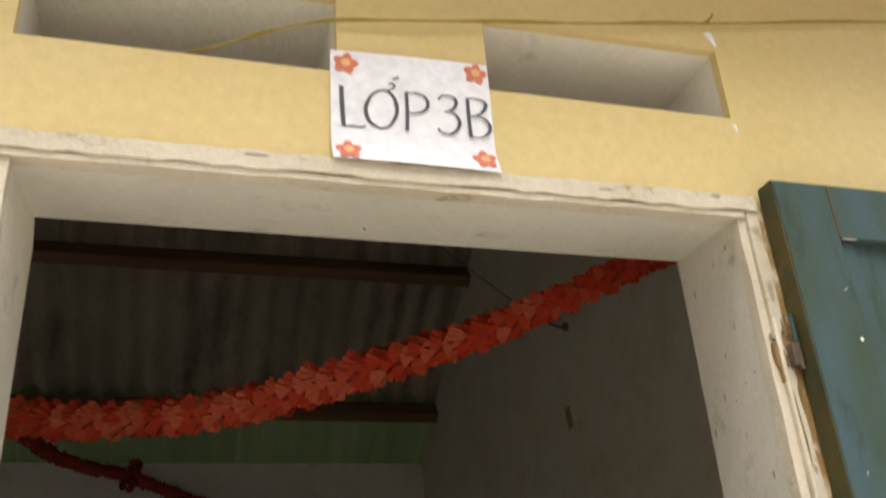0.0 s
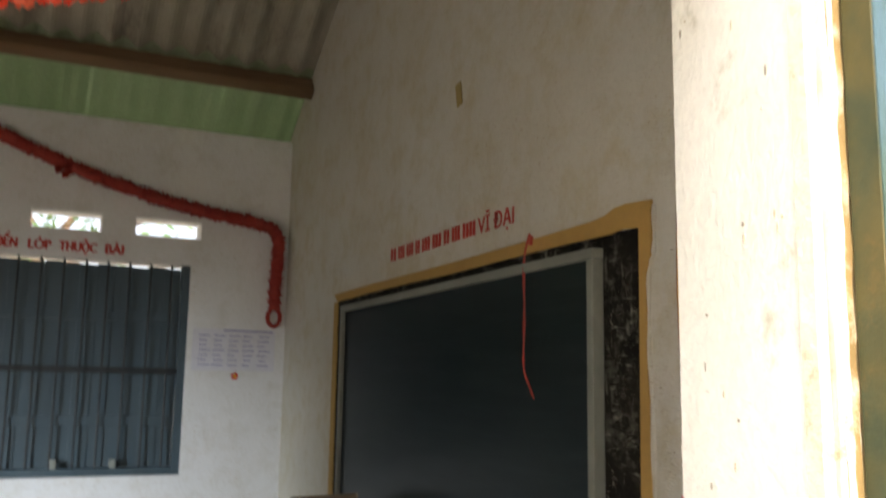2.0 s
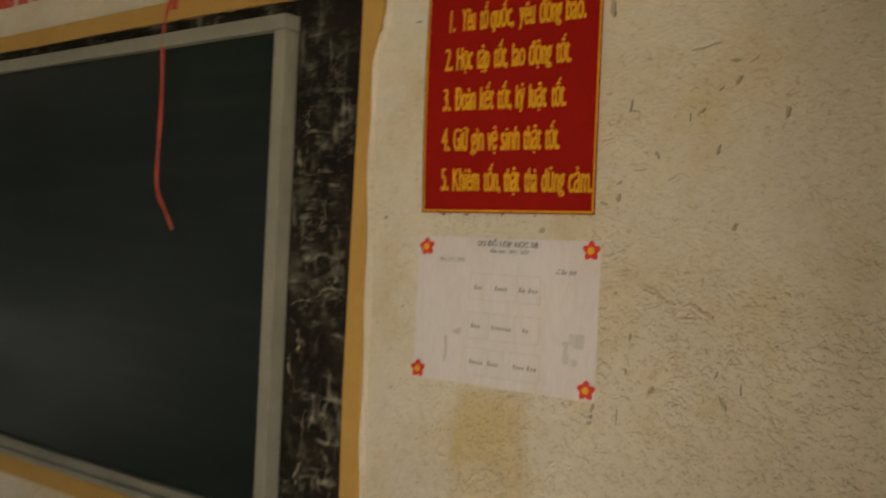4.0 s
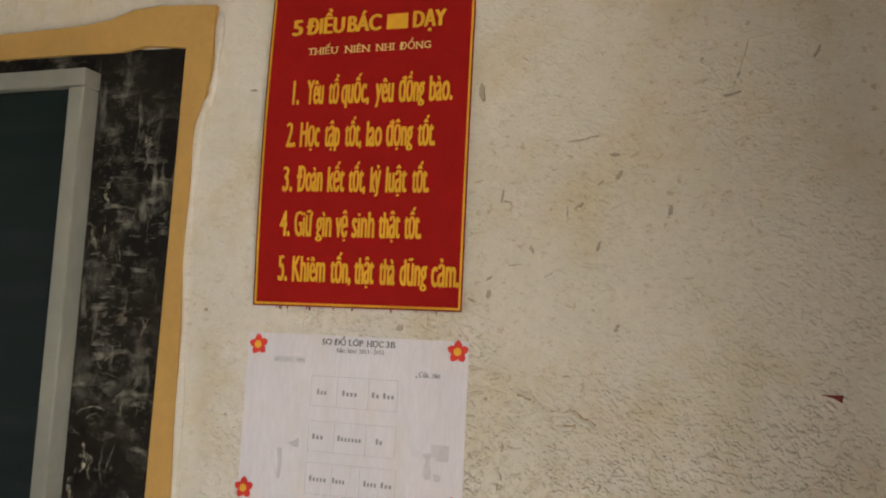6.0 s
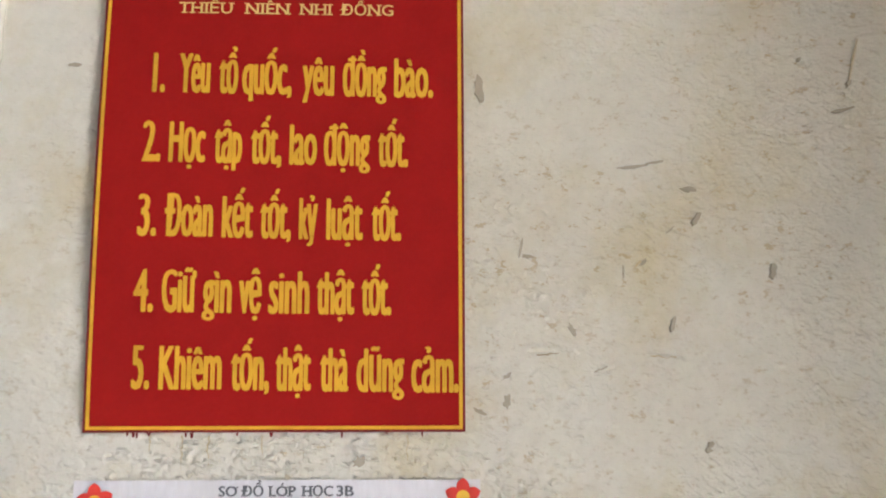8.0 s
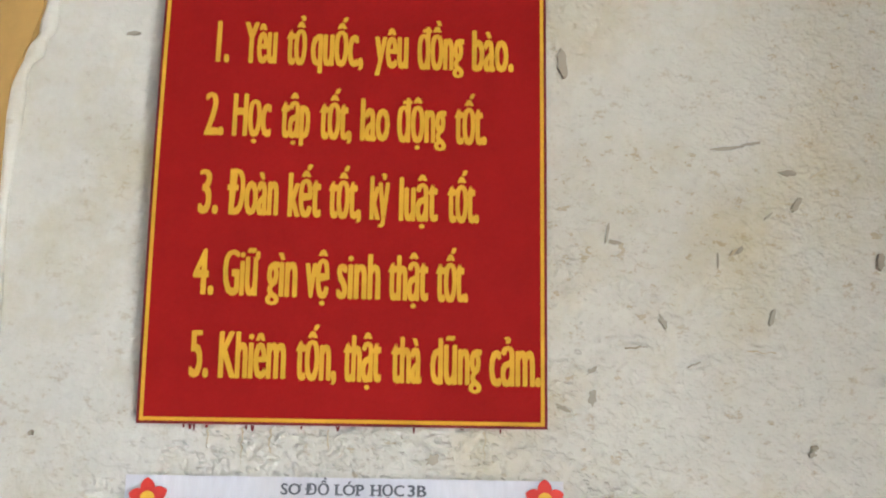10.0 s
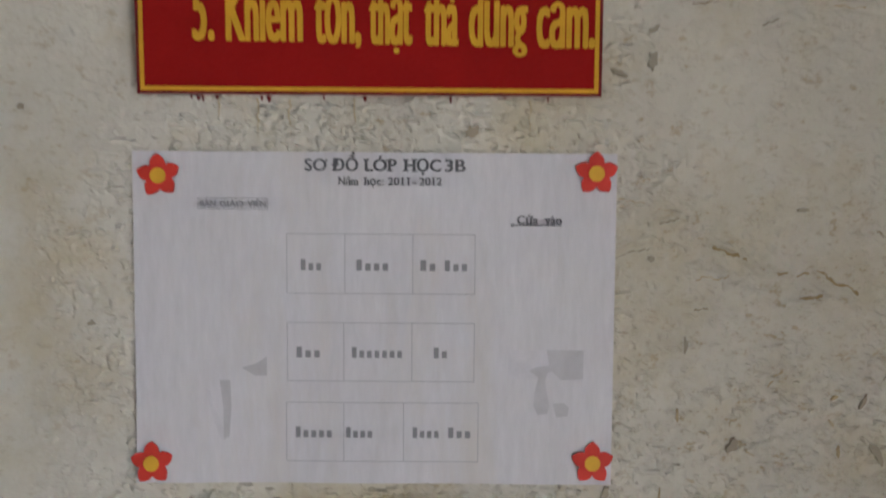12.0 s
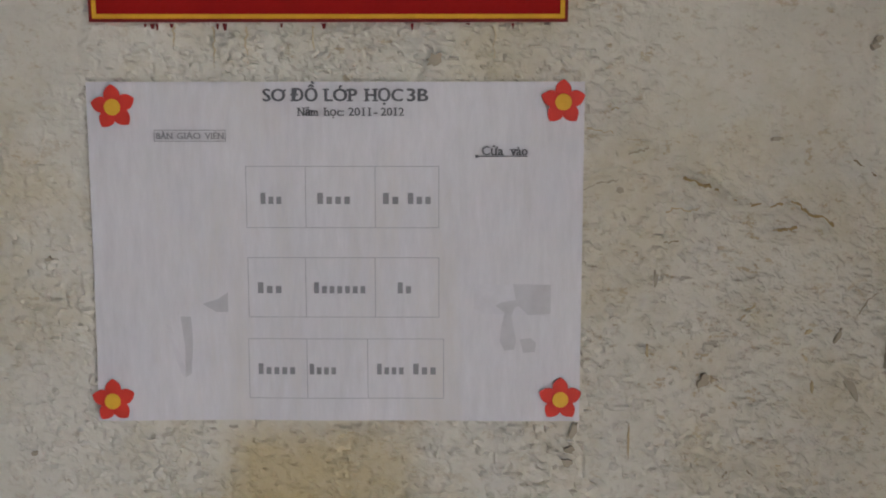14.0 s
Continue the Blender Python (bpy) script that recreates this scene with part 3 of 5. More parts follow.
# cracks and lifted flake edges of the coat: lines of (y, z)
CRACKS = [[(5.561, 1.251), (5.551, 1.248), (5.537, 1.244)], [(5.535, 1.242), (5.525, 1.237), (5.517, 1.231), (5.508, 1.229), (5.491, 1.229)], [(5.488, 1.228), (5.468, 1.231), (5.454, 1.221), (5.440, 1.217), (5.435, 1.211)],
          [(5.486, 1.207), (5.475, 1.208), (5.465, 1.210)], [(5.575, 1.223), (5.568, 1.226), (5.552, 1.224), (5.546, 1.228)], [(5.502, 0.973), (5.473, 0.969), (5.458, 0.974), (5.432, 0.973)],
          [(5.519, 0.992), (5.516, 0.998), (5.503, 1.001), (5.495, 0.994)], [(5.510, 1.130), (5.504, 1.139), (5.497, 1.143)], [(5.409, 1.137), (5.398, 1.152), (5.391, 1.158)],
          [(5.577, 1.197), (5.563, 1.198)], [(5.623, 1.308), (5.613, 1.311), (5.609, 1.315)], [(5.608, 1.271), (5.600, 1.273), (5.591, 1.276)], [(5.419, 1.267), (5.408, 1.259), (5.400, 1.252)],
          [(5.642, 1.292), (5.620, 1.289)], [(5.644, 1.242), (5.630, 1.247), (5.616, 1.249)], [(5.585, 1.457), (5.562, 1.460)], [(5.464, 1.457), (5.438, 1.455)], [(5.525, 1.440), (5.510, 1.446)]]
# rubbed places: y, z, half width, half height, turn
SCUFFS = [(5.485, 1.284, 0.006, 0.002, 10), (5.451, 1.121, 0.004, 0.002, 35), (5.426, 1.117, 0.002, 0.008, -28), (5.524, 1.071, 0.007, 0.0013, -32), (5.412, 1.071, 0.004, 0.013, 30), (5.446, 1.073, 0.0012, 0.006, 0),
          (5.384, 1.097, 0.002, 0.015, 0), (5.453, 1.098, 0.002, 0.005, 30), (5.582, 1.166, 0.002, 0.008, 0), (5.588, 1.104, 0.0013, 0.007, 0), (5.417, 1.637, 0.011, 0.004, 0), (5.386, 1.637, 0.010, 0.0015, 30),
          (5.490, 1.547, 0.0008, 0.009, 0), (5.474, 1.555, 0.007, 0.0014, 45), (5.643, 1.750, 0.007, 0.018, 10), (5.226, 1.780, 0.0013, 0.034, -15), (5.438, 1.592, 0.007, 0.0012, 40), (5.602, 1.023, 0.0008, 0.017, 0)]


def value_noise(y, z, scale, seed):
    """Smooth random heights of 0 to 1 on a plane, with cells 1/scale metres wide."""
    table = np.random.RandomState(seed).rand(256, 256)
    c, s = math.cos(seed * 1.7), math.sin(seed * 1.7)
    a, b = (c * y - s * z) * scale + seed, (s * y + c * z) * scale
    i, j = np.floor(a).astype(int), np.floor(b).astype(int)
    f, g = a - i, b - j
    f, g = f * f * (3 - 2 * f), g * g * (3 - 2 * g)
    t = lambda p, q: table[p % 256, q % 256]
    return (t(i, j) * (1 - f) + t(i + 1, j) * f) * (1 - g) + (t(i, j + 1) * (1 - f) + t(i + 1, j + 1) * f) * g


def step(x, a, b):
    x = np.clip((x - a) / (b - a), 0, 1)
    return x * x * (3 - 2 * x)


def plaster_skin():
    """The crumbling limewash coat beside the posters: flaking layers, pits and grit as real relief."""
    y0, y1, z0, z1, cell = YI + 0.004, 6.17, 0.62, 2.3, 0.0019
    ny, nz = int((y1 - y0) / cell), int((z1 - z0) / cell)
    y, z = np.meshgrid(np.linspace(y0, y1, ny), np.linspace(z0, z1, nz))
    wy = y + 0.018 * value_noise(y, z, 11, 1) + 0.005 * value_noise(y, z, 38, 2)
    wz = z + 0.018 * value_noise(y, z, 11, 3) + 0.005 * value_noise(y, z, 38, 4)
    broad = 0.5 * value_noise(wy, wz, 3.0, 5) + 0.3 * value_noise(wy, wz, 7, 6) + 0.2 * value_noise(wy, wz, 19, 9)
    rough = 0.10 + 0.90 * step(broad + 0.9 * (1.42 - z), 0.36, 0.74)
    flakes = 0
    for k, (s, w) in enumerate(((13, 0.5), (27, 0.5), (55, 0.5))):
        level = 0.55 * value_noise(wy, wz * 1.6, s, 10 + k) + 0.3 * value_noise(wy, wz * 1.6, s * 2.3, 14 + k) + 0.15 * value_noise(wy, wz, s * 5.1, 17 + k)
        flakes = flakes + w * step(level, 0.50, 0.60)
    grit = 0.45 * value_noise(y, z * 1.7, 85, 20) + 0.4 * value_noise(y, z * 1.5, 160, 21) + 0.35 * value_noise(y, z, 300, 28)
    crumbs = step(0.55 * value_noise(y, z * 1.2, 150, 26) + 0.45 * value_noise(y, z * 1.1, 290, 31), 0.50, 0.74) * (0.35 + 0.65 * step(value_noise(y, z, 26, 27), 0.2, 0.75))
    shards = step(0.6 * value_noise(y, z * 2.0, 95, 33) + 0.4 * value_noise(y, z * 1.6, 200, 34), 0.66, 0.74)
    pits = step(0.6 * value_noise(y, z, 130, 23) + 0.4 * value_noise(y, z, 260, 25), 0.68, 0.76)
    coarse = 0.15 + 0.70 * rough
    h = 0.0012 * value_noise(y, z, 7, 24) + 0.0018 * value_noise(wy, wz, 23, 35) + coarse * (0.0004 * flakes + 0.0032 * crumbs + 0.0030 * shards - 0.0018 * pits) + rough * 0.0012 * grit
    for k, line in enumerate(CRACKS):            # a groove below each lifted edge
        for (a, b), (c, d) in zip(line, line[1:]):
            wv, wz2 = wy - 0.0115, wz - 0.0115
            t = np.clip(((wv - a) * (c - a) + (wz2 - b) * (d - b)) / ((c - a) ** 2 + (d - b) ** 2), 0, 1)
            dy, dz = wv - a - t * (c - a), wz2 - b - t * (d - b)
            dist = np.hypot(dy, dz)
            h = h + (0.0026 if k < 4 else 0.0017) * (np.exp(-((dist - 0.004) / 0.004) ** 2) * (dz > 0) - 1.1 * np.exp(-(dist / 0.0022) ** 2))
    edge = step(y, y0, y0 + 0.06) * step(y1 - y, 0, 0.05) * step(z, z0, z0 + 0.15) * step(z1 - z, 0, 0.15)
    # pressed flat beneath the two sheets
    covered = step(y, 5.637, 5.652) * step(6.068 - y, 0, 0.015) * np.maximum(step(z, 1.034, 1.049) * step(1.339 - z, 0, 0.015), step(z, 1.371, 1.386) * step(1.968 - z, 0, 0.015))
    h = np.clip(h, 0, 0.012)
    x = XR - 0.0004 - edge * (h * (1 - covered) + np.minimum(h, 0.0035) * covered)
    me = bpy.data.meshes.new("plaster_skin")
    co = np.stack([x, y, z], -1).reshape(-1, 3)
    k = np.arange(ny * nz).reshape(nz, ny)
    quads = np.stack([k[:-1, :-1], k[1:, :-1], k[1:, 1:], k[:-1, 1:]], -1).reshape(-1, 4)
    me.from_pydata(co.tolist(), [], quads.tolist())
    me.materials.append(WALL)
    skin = new("plaster_skin", me)
    skin.parent = gable_wall
    return skin


plaster_skin()
bm = box(XL, XR - 0.008, YB - 0.008, YB + 0.01, 0.0, 0.205)
tagged(link_mesh("baseboard_back", bm, SKIRT), "dark grey painted skirting band along the back wall", "baseboard", kind="structure")
bm = box(XR - 0.008, XR + 0.01, YI, YB - 0.008, 0.0, 0.212)
tagged(link_mesh("baseboard_gable", bm, SKIRTWARM), "dull brown painted skirting band along the gable wall", "baseboard", kind="structure")

# roof of corrugated sheets on timber purlins
roof = tagged(new("roof"), "corrugated grey sheet roof on brown timber purlins", "roof", kind="structure")


def roof_sheet(name, x0, waves, ya, yb, drop, material, back=True):
    """One corrugated sheet from ya (high) to yb (low), with waves 0.177 m apart."""
    bm = bmesh.new()
    rows, n, t = [], waves * 8, 0.007
    for up in (0.0, t):
        for y in (ya, yb):
            line = []
            for i in range(n + 1):
                x = x0 + 0.177 * waves * i / n
                z = ZE + SLOPE * (YB - (y if back else 2 * YRIDGE - y)) + 0.029 * math.cos(math.tau * i / 8) + up + drop
                line.append(bm.verts.new((x, y, z)))
            rows.append(line)
    for i in range(n):
        bm.faces.new((rows[0][i], rows[0][i + 1], rows[1][i + 1], rows[1][i]))
        bm.faces.new((rows[2][i], rows[3][i], rows[3][i + 1], rows[2][i + 1]))
        bm.faces.new((rows[1][i], rows[1][i + 1], rows[3][i + 1], rows[3][i]))
        bm.faces.new((rows[0][i], rows[2][i], rows[2][i + 1], rows[0][i + 1]))
    return part(name, bm, material, roof, smooth=False)


for k in range(8):
    x0 = 3.22 - 0.885 * (k + 1)
    jig = 0.004 * (k % 2)
    roof_sheet("roof_sheet", x0, 5, YRIDGE, 8.97, 0.047 + jig, ROOFSHEET)
    roof_sheet("roof_sheet", x0, 5, 8.80, 10.02, 0.028 + jig, ROOFSHEET)
    roof_sheet("green_roof_sheet", x0, 5, 9.93, 11.0, 0.018 + jig, GREENSHEET)
    roof_sheet("roof_sheet", x0, 5, YRIDGE, 5.6, 0.047 + jig, ROOFSHEET, False)
    roof_sheet("roof_sheet", x0, 5, 5.7, 4.4, 0.034 + jig, ROOFSHEET, False)
for y, back in ((8.95, True), (9.96, True), (8.0, True), (7.2, False), (6.2, False), (5.2, False)):
    z = ZE + SLOPE * (YB - (y if back else 2 * YRIDGE - y))
    m = Matrix.Translation((0, y, z - 0.064)) @ Matrix.Rotation(math.atan(SLOPE) * (-1 if back else 1), 4, "X")
    part("purlin", box(XL, XR - 0.002, -0.045, 0.045, -0.075, 0.06, 0.008, m), TIMBER, roof, "brown timber purlin")
bm = box(-9, 9, YRIDGE - 0.12, YRIDGE + 0.12, ZE + SLOPE * (YB - YRIDGE) + 0.08, ZE + SLOPE * (YB - YRIDGE) + 0.13)
part("ridge_cap", bm, ROOFSHEET, roof)

# ---- front door surround and open leaf ----
def in_front(u, v, d):
    return (u, YF + 0.021 - d, v)


trim = tagged(new("trim_door"), "raised cream plaster band round the doorway, chipped", "door trim", kind="structure")
pts = wobbly([(DOOR[0] - 0.04, DOOR[2] - 0.015), (DOOR[1] + 0.037, DOOR[2] - 0.015), (DOOR[1] + 0.037, DOOR[2] + 0.016), (DOOR[0] - 0.04, DOOR[2] + 0.016)], 0.03, 0.003, 3)
part("lintel_band", outline_slab(pts, in_front, 0.036), TRIM, trim)
pts = wobbly([(DOOR[0] - 0.012, DOOR[2] - 0.027), (DOOR[1] + 0.012, DOOR[2] - 0.027), (DOOR[1] + 0.012, DOOR[2] - 0.016), (DOOR[0] - 0.012, DOOR[2] - 0.016)], 0.05, 0.0015, 4)
part("lintel_lip", outline_slab(pts, in_front, 0.031), TRIM, trim)
for x, s, bead, band in ((DOOR[1], 1, 0.015, 0.047), (DOOR[0], -1, 0.0135, 0.036)):
    bm = outline_slab(wobbly([(x - s * 0.002, 0), (x + s * bead, 0), (x + s * bead, DOOR[2] - 0.028), (x - s * 0.002, DOOR[2] - 0.028)], 0.06, 0.0015, 5), in_front, 0.024)
    part("jamb_bead", bm, TRIM, trim)
    bm = outline_slab(wobbly([(x + s * (bead + 0.0005), 0), (x + s * band, 0), (x + s * band, DOOR[2] - 0.016), (x + s * (bead + 0.0005), DOOR[2] - 0.016)], 0.05, 0.002, 6), in_front, 0.031)
    part("jamb_band", bm, TRIM, trim)
    pts = [(x + s * (bead + 0.004 + 0.0012 * math.sin(z * 9)), YF - 0.0105, z) for z in [2.0 * k / 24 for k in range(25)]]
    part("jamb_ridge", tube(pts, [0.0042 + 0.0008 * math.sin(3.1 * k) for k in range(25)], 7), TRIM, trim, "raised plaster ridge", True)


def reveal(y, z, d):
    """A point on the splayed right-hand reveal, d proud of it."""
    return (DOOR[1] + (JAMB_IN - DOOR[1]) * (y - YF - 0.02) / (YI - YF - 0.02) - d, y, z)


for x, y, z in ((0.99, 4.80, 2.229), (1.885, 4.76, 2.222), (1.30, 4.9, 2.248)):
    part("nail_hole", tube([(x, y, z + 0.01), (x, y, z - 0.004)], 0.0035, 7), DARKHOLE, trim)


def ragged(cx, cz, a, b, seed, n=15):
    """An uneven closed outline, a wide and b high to each side."""
    rnd = random.Random(seed)
    return [(cx + a * rnd.uniform(0.7, 1.05) * math.cos(i * math.tau / n), cz + b * rnd.uniform(0.9, 1.05) * math.sin(i * math.tau / n)) for i in range(n)]


part("edge_stain", outline_slab(wobbly([(1.9815, 0), (1.9925, 0), (1.9925, DOOR[2] - 0.02), (1.9825, DOOR[2] - 0.02)], 0.03, 0.0022, 12), in_front, 0.0314), OCHRESTAIN, trim, "ochre stain beside the door leaf")
rnd = random.Random(21)
for k in range(16):
    near = k % 2
    z = (1.93 if k % 4 else 0.36) + rnd.uniform(-0.11, 0.07) if near else rnd.uniform(0.3, 2.2)
    x, a, b = rnd.uniform(1.964, 1.986), rnd.uniform(0.0012, 0.0036) * (1.5 if near else 1), rnd.uniform(0.012, 0.045)
    part("rust_stain", outline_slab(ragged(x, z, a, b, 300 + k), in_front, 0.0317 + 0.00005 * k), RUSTSTAIN, trim, "brown rust stain beside the hinge")
for k, (x, z, a, b) in enumerate(((0.84, 2.227, 0.016, 0.004), (1.08, 2.232, 0.022, 0.003), (1.42, 2.229, 0.024, 0.003), (1.68, 2.227, 0.015, 0.003), (0.73, 2.235, 0.012, 0.006), (1.90, 2.234, 0.012, 0.005), (1.968, 2.17, 0.006, 0.012), (1.972, 2.05, 0.005, 0.02), (1.966, 1.985, 0.006, 0.009), (1.975, 1.74, 0.004, 0.007))):
    part("chip", outline_slab(ragged(x, z, a, b, 330 + k), in_front, 0.0368 if z > 2.2 else 0.0316), MARK if k % 2 else TRIM, trim)
# the first entry is a round dowel mark, the others are brown stains
for k, (x, z, a, b) in enumerate(((1.955, 1.968, 0.0055, 0.006), (1.953, 1.935, 0.004, 0.024), (1.957, 1.915, 0.003, 0.030), (1.968, 1.925, 0.005, 0.016), (1.974, 1.96, 0.004, 0.02))):
    part("rust_stain", outline_slab(ragged(x, z, a, b, 350 + k), in_front, 0.0327 + 0.00005 * k), RUSTSTAIN if k else DARKMARK, trim, "brown stain beside the hinge")
rnd = random.Random(77)
for k in range(34):
    y, z, a, b = rnd.uniform(4.71, 4.96), rnd.uniform(1.0, 2.19), rnd.uniform(0.001, 0.0035), rnd.uniform(0.002, 0.008)
    part("chip", outline_slab(ragged(y, z, a, b, 400 + k, 9), reveal, 0.0012), (MARK, STREAK, DARKMARK, STREAK)[k % 4], trim)


def door_leaf():
    """A ledged wooden door leaf folded flat against the outer wall."""
    leaf = tagged(new("door_1"), "blue-green painted wooden door leaf folded open against the yellow wall", "door", kind="structure")
    x0, x1, z0, z1, y1 = 1.997, 2.635, 0.02, 2.256, YF - 0.012
    y0 = y1 - 0.042
    part("stile", box(x0, x0 + 0.115, y0, y1, z0, z1, 0.004), SHUTTER, leaf)
    part("stile", box(x1 - 0.115, x1, y0, y1, z0, z1, 0.004), SHUTTER, leaf)
    for a, b in ((z1 - 0.11, z1), (1.25, 1.36), (z0, z0 + 0.16)):
        part("rail", box(x0 + 0.118, x1 - 0.118, y0 + 0.001, y1, a, b, 0.003), SHUTTER, leaf)
    for a, b in ((1.36, z1 - 0.11), (z0 + 0.16, 1.25)):
        part("panel", box(x0 + 0.117, x1 - 0.117, y0 + 0.02, y1 - 0.006, a, b), SHUTTER, leaf)
        part("panel_moulding", box(x0 + 0.117, x0 + 0.15, y0 + 0.010, y0 + 0.024, a, b, 0.004), SHUTTER, leaf)
        part("panel_moulding", box(x1 - 0.15, x1 - 0.117, y0 + 0.010, y0 + 0.024, a, b, 0.004), SHUTTER, leaf)
    part("joint_gap", box(x0 + 0.1142, x0 + 0.1188, y0 - 0.0006, y0 + 0.003, z1 - 0.11, z1 - 0.001), DARKHOLE, leaf, "dark gap between stile and rail")
    part("joint_gap", box(x0 + 0.119, x0 + 0.148, y0 - 0.0004, y0 + 0.003, z1 - 0.1130, z1 - 0.1108), MARK, leaf, "pale filler under the top rail")
    part("leaf_edge", box(x0 - 0.003, x0, y0 + 0.002, y1, z0, z1), SHUTTEREDGE, leaf, "dark green stained edge of the leaf")
    for z in (1.93, 0.35):
        hinge = part("hinge", box(x0 - 0.024, x0 - 0.012, y1 - 0.016, y1 + 0.002, z - 0.021, z + 0.021, 0.003), RUST, leaf, "rusty steel hinge")
        part("hinge_pin", tube([(x0 - 0.010, y1 - 0.012, z - 0.026), (x0 - 0.010, y1 - 0.012, z + 0.022)], 0.005, 10), RUST, hinge)
        part("hinge_pin", tube([(x0 - 0.010, y1 - 0.012, z + 0.024), (x0 - 0.010, y1 - 0.012, z + 0.072)], 0.0042, 10), SHUTTER, hinge)
    for x, z, k in ((2.10, 1.44, 0.016), (2.085, 1.38, 0.007), (2.12, 1.36, 0.006), (2.055, 1.55, 0.005), (2.095, 1.95, 0.004)):
        pts = [(x + k * f * math.cos(i * 0.7), z + k * f * math.sin(i * 0.7)) for i, f in enumerate((1, 0.7, 1.1, 0.8, 1, 0.6, 0.9, 1.1, 0.8))]
        part("paint_splash", outline_slab(pts, lambda u, v, d: (u, y0 - d, v), 0.001), SIGNPAPER, leaf, "white paint splash")
    rnd = random.Random(31)
    for k in range(26):
        x, z = rnd.uniform(x0 + 0.01, x1 - 0.14), rnd.uniform(0.9, z1 - 0.02)
        a, w = rnd.uniform(0.4, 2.6), rnd.uniform(0.006, 0.022)
        deep = 0.020 if x > x0 + 0.15 and not 1.25 < z < 1.36 and z < z1 - 0.12 else 0.0
        if x0 + 0.105 < x < x0 + 0.16 or abs(z - z1 + 0.11) < 0.04 or abs(z - 1.305) < 0.09:
            continue
        line = [(x + t * w * math.cos(a) + rnd.uniform(-0.003, 0.003), z + t * w * math.sin(a)) for t in (0, 0.4, 0.7, 1)]
        bm = ribbon(lambda u, v, d: (u, y0 + deep - d, v), line, (0.0006, 0.0022, 0.0015, 0.0005), 0.0006, 3)
        part("scratch", bm, DARKHOLE if k % 3 else STREAK, leaf)
    return leaf


door_leaf()


def paper_sign():
    """Class sign: a sheet pinned above the door, with four paper flowers and lettering."""
    sign = thing("class_sign", "white paper class sign with red flowers above the door", "sign")
    u0, u1, v0, v1 = 1.200, 1.487, 2.237, 2.468

    def sheet(u, v, d):
        low = max(0.0, (2.29 - v) / 0.05)
        return (u, YF - 0.003 - d - 0.018 * low ** 1.2 - 0.003 * math.sin((u - u0) * 11), v)
    bm = bmesh.new()
    n, k = 14, 10
    grid = [[bm.verts.new(sheet(u0 + (u1 - u0) * i / n, v0 + (v1 - v0) * j / k + 0.008 * i / n * (j / k), 0)) for i in range(n + 1)] for j in range(k + 1)]
    for j in range(k):
        for i in range(n):
            bm.faces.new((grid[j][i], grid[j][i + 1], grid[j + 1][i + 1], grid[j + 1][i]))
    part("sheet", bm, SIGNPAPER, sign, "white paper sheet", True)
    # hand-drawn letters with swelling strokes
    strokes = (
        ([(1.218, 2.393), (1.219, 2.351), (1.221, 2.311)], (0.0075, 0.008, 0.007)),
        ([(1.22, 2.311), (1.238, 2.312), (1.253, 2.312), (1.258, 2.316)], (0.003, 0.003, 0.003, 0.002)),
        ([(1.287, 2.392), (1.27, 2.379), (1.259, 2.351), (1.264, 2.326), (1.277, 2.315), (1.287, 2.313), (1.301, 2.321), (1.313, 2.348), (1.31, 2.375), (1.299, 2.39), (1.287, 2.392)], (0.003, 0.0045, 0.0068, 0.006, 0.004, 0.003, 0.0045, 0.0068, 0.006, 0.004, 0.003)),
        ([(1.3, 2.406), (1.308, 2.407), (1.311, 2.402), (1.306, 2.396), (1.298, 2.392)], (0.0025, 0.003, 0.0035, 0.003, 0.002)),
        ([(1.308, 2.415), (1.319, 2.423)], (0.003, 0.0035)),
        ([(1.331, 2.391), (1.331, 2.35), (1.329, 2.312)], (0.0065, 0.0065, 0.0065)),
        ([(1.328, 2.391), (1.346, 2.392), (1.363, 2.387), (1.369, 2.373), (1.363, 2.358), (1.347, 2.35), (1.333, 2.349)], (0.0025, 0.003, 0.004, 0.006, 0.005, 0.003, 0.0025)),
        ([(1.388, 2.384), (1.394, 2.392), (1.404, 2.395), (1.417, 2.392), (1.421, 2.382), (1.416, 2.37), (1.406, 2.362), (1.397, 2.359), (1.412, 2.361), (1.422, 2.35), (1.424, 2.338), (1.418, 2.324), (1.407, 2.315), (1.395, 2.314), (1.386, 2.319), (1.385, 2.324)], (0.004, 0.003, 0.003, 0.005, 0.006, 0.005, 0.003, 0.002, 0.003, 0.005, 0.0065, 0.0055, 0.004, 0.003, 0.0035, 0.004)),
        ([(1.442, 2.393), (1.442, 2.352), (1.443, 2.313)], (0.0065, 0.0065, 0.0065)),
        ([(1.439, 2.393), (1.456, 2.396), (1.472, 2.392), (1.476, 2.383), (1.468, 2.368), (1.455, 2.359), (1.443, 2.357)], (0.0025, 0.003, 0.004, 0.006, 0.0045, 0.003, 0.0025)),
        ([(1.443, 2.357), (1.464, 2.357), (1.477, 2.349), (1.48, 2.335), (1.473, 2.322), (1.46, 2.314), (1.443, 2.313)], (0.0025, 0.003, 0.005, 0.0065, 0.005, 0.003, 0.0025)),
    )
    for k, (line, widths) in enumerate(strokes):
        part("pen_stroke", ribbon(sheet, line, widths, 0.0015 + 0.0002 * k), INK, sign)
    for u, v in ((1.226, 2.441), (1.462, 2.452), (1.227, 2.258), (1.463, 2.266)):
        paper_flower(sheet, u, v, 0.023, 0.001, random.uniform(-0.3, 0.3), sign, FADEDRED, FADEDYEL)
    return sign


paper_sign()

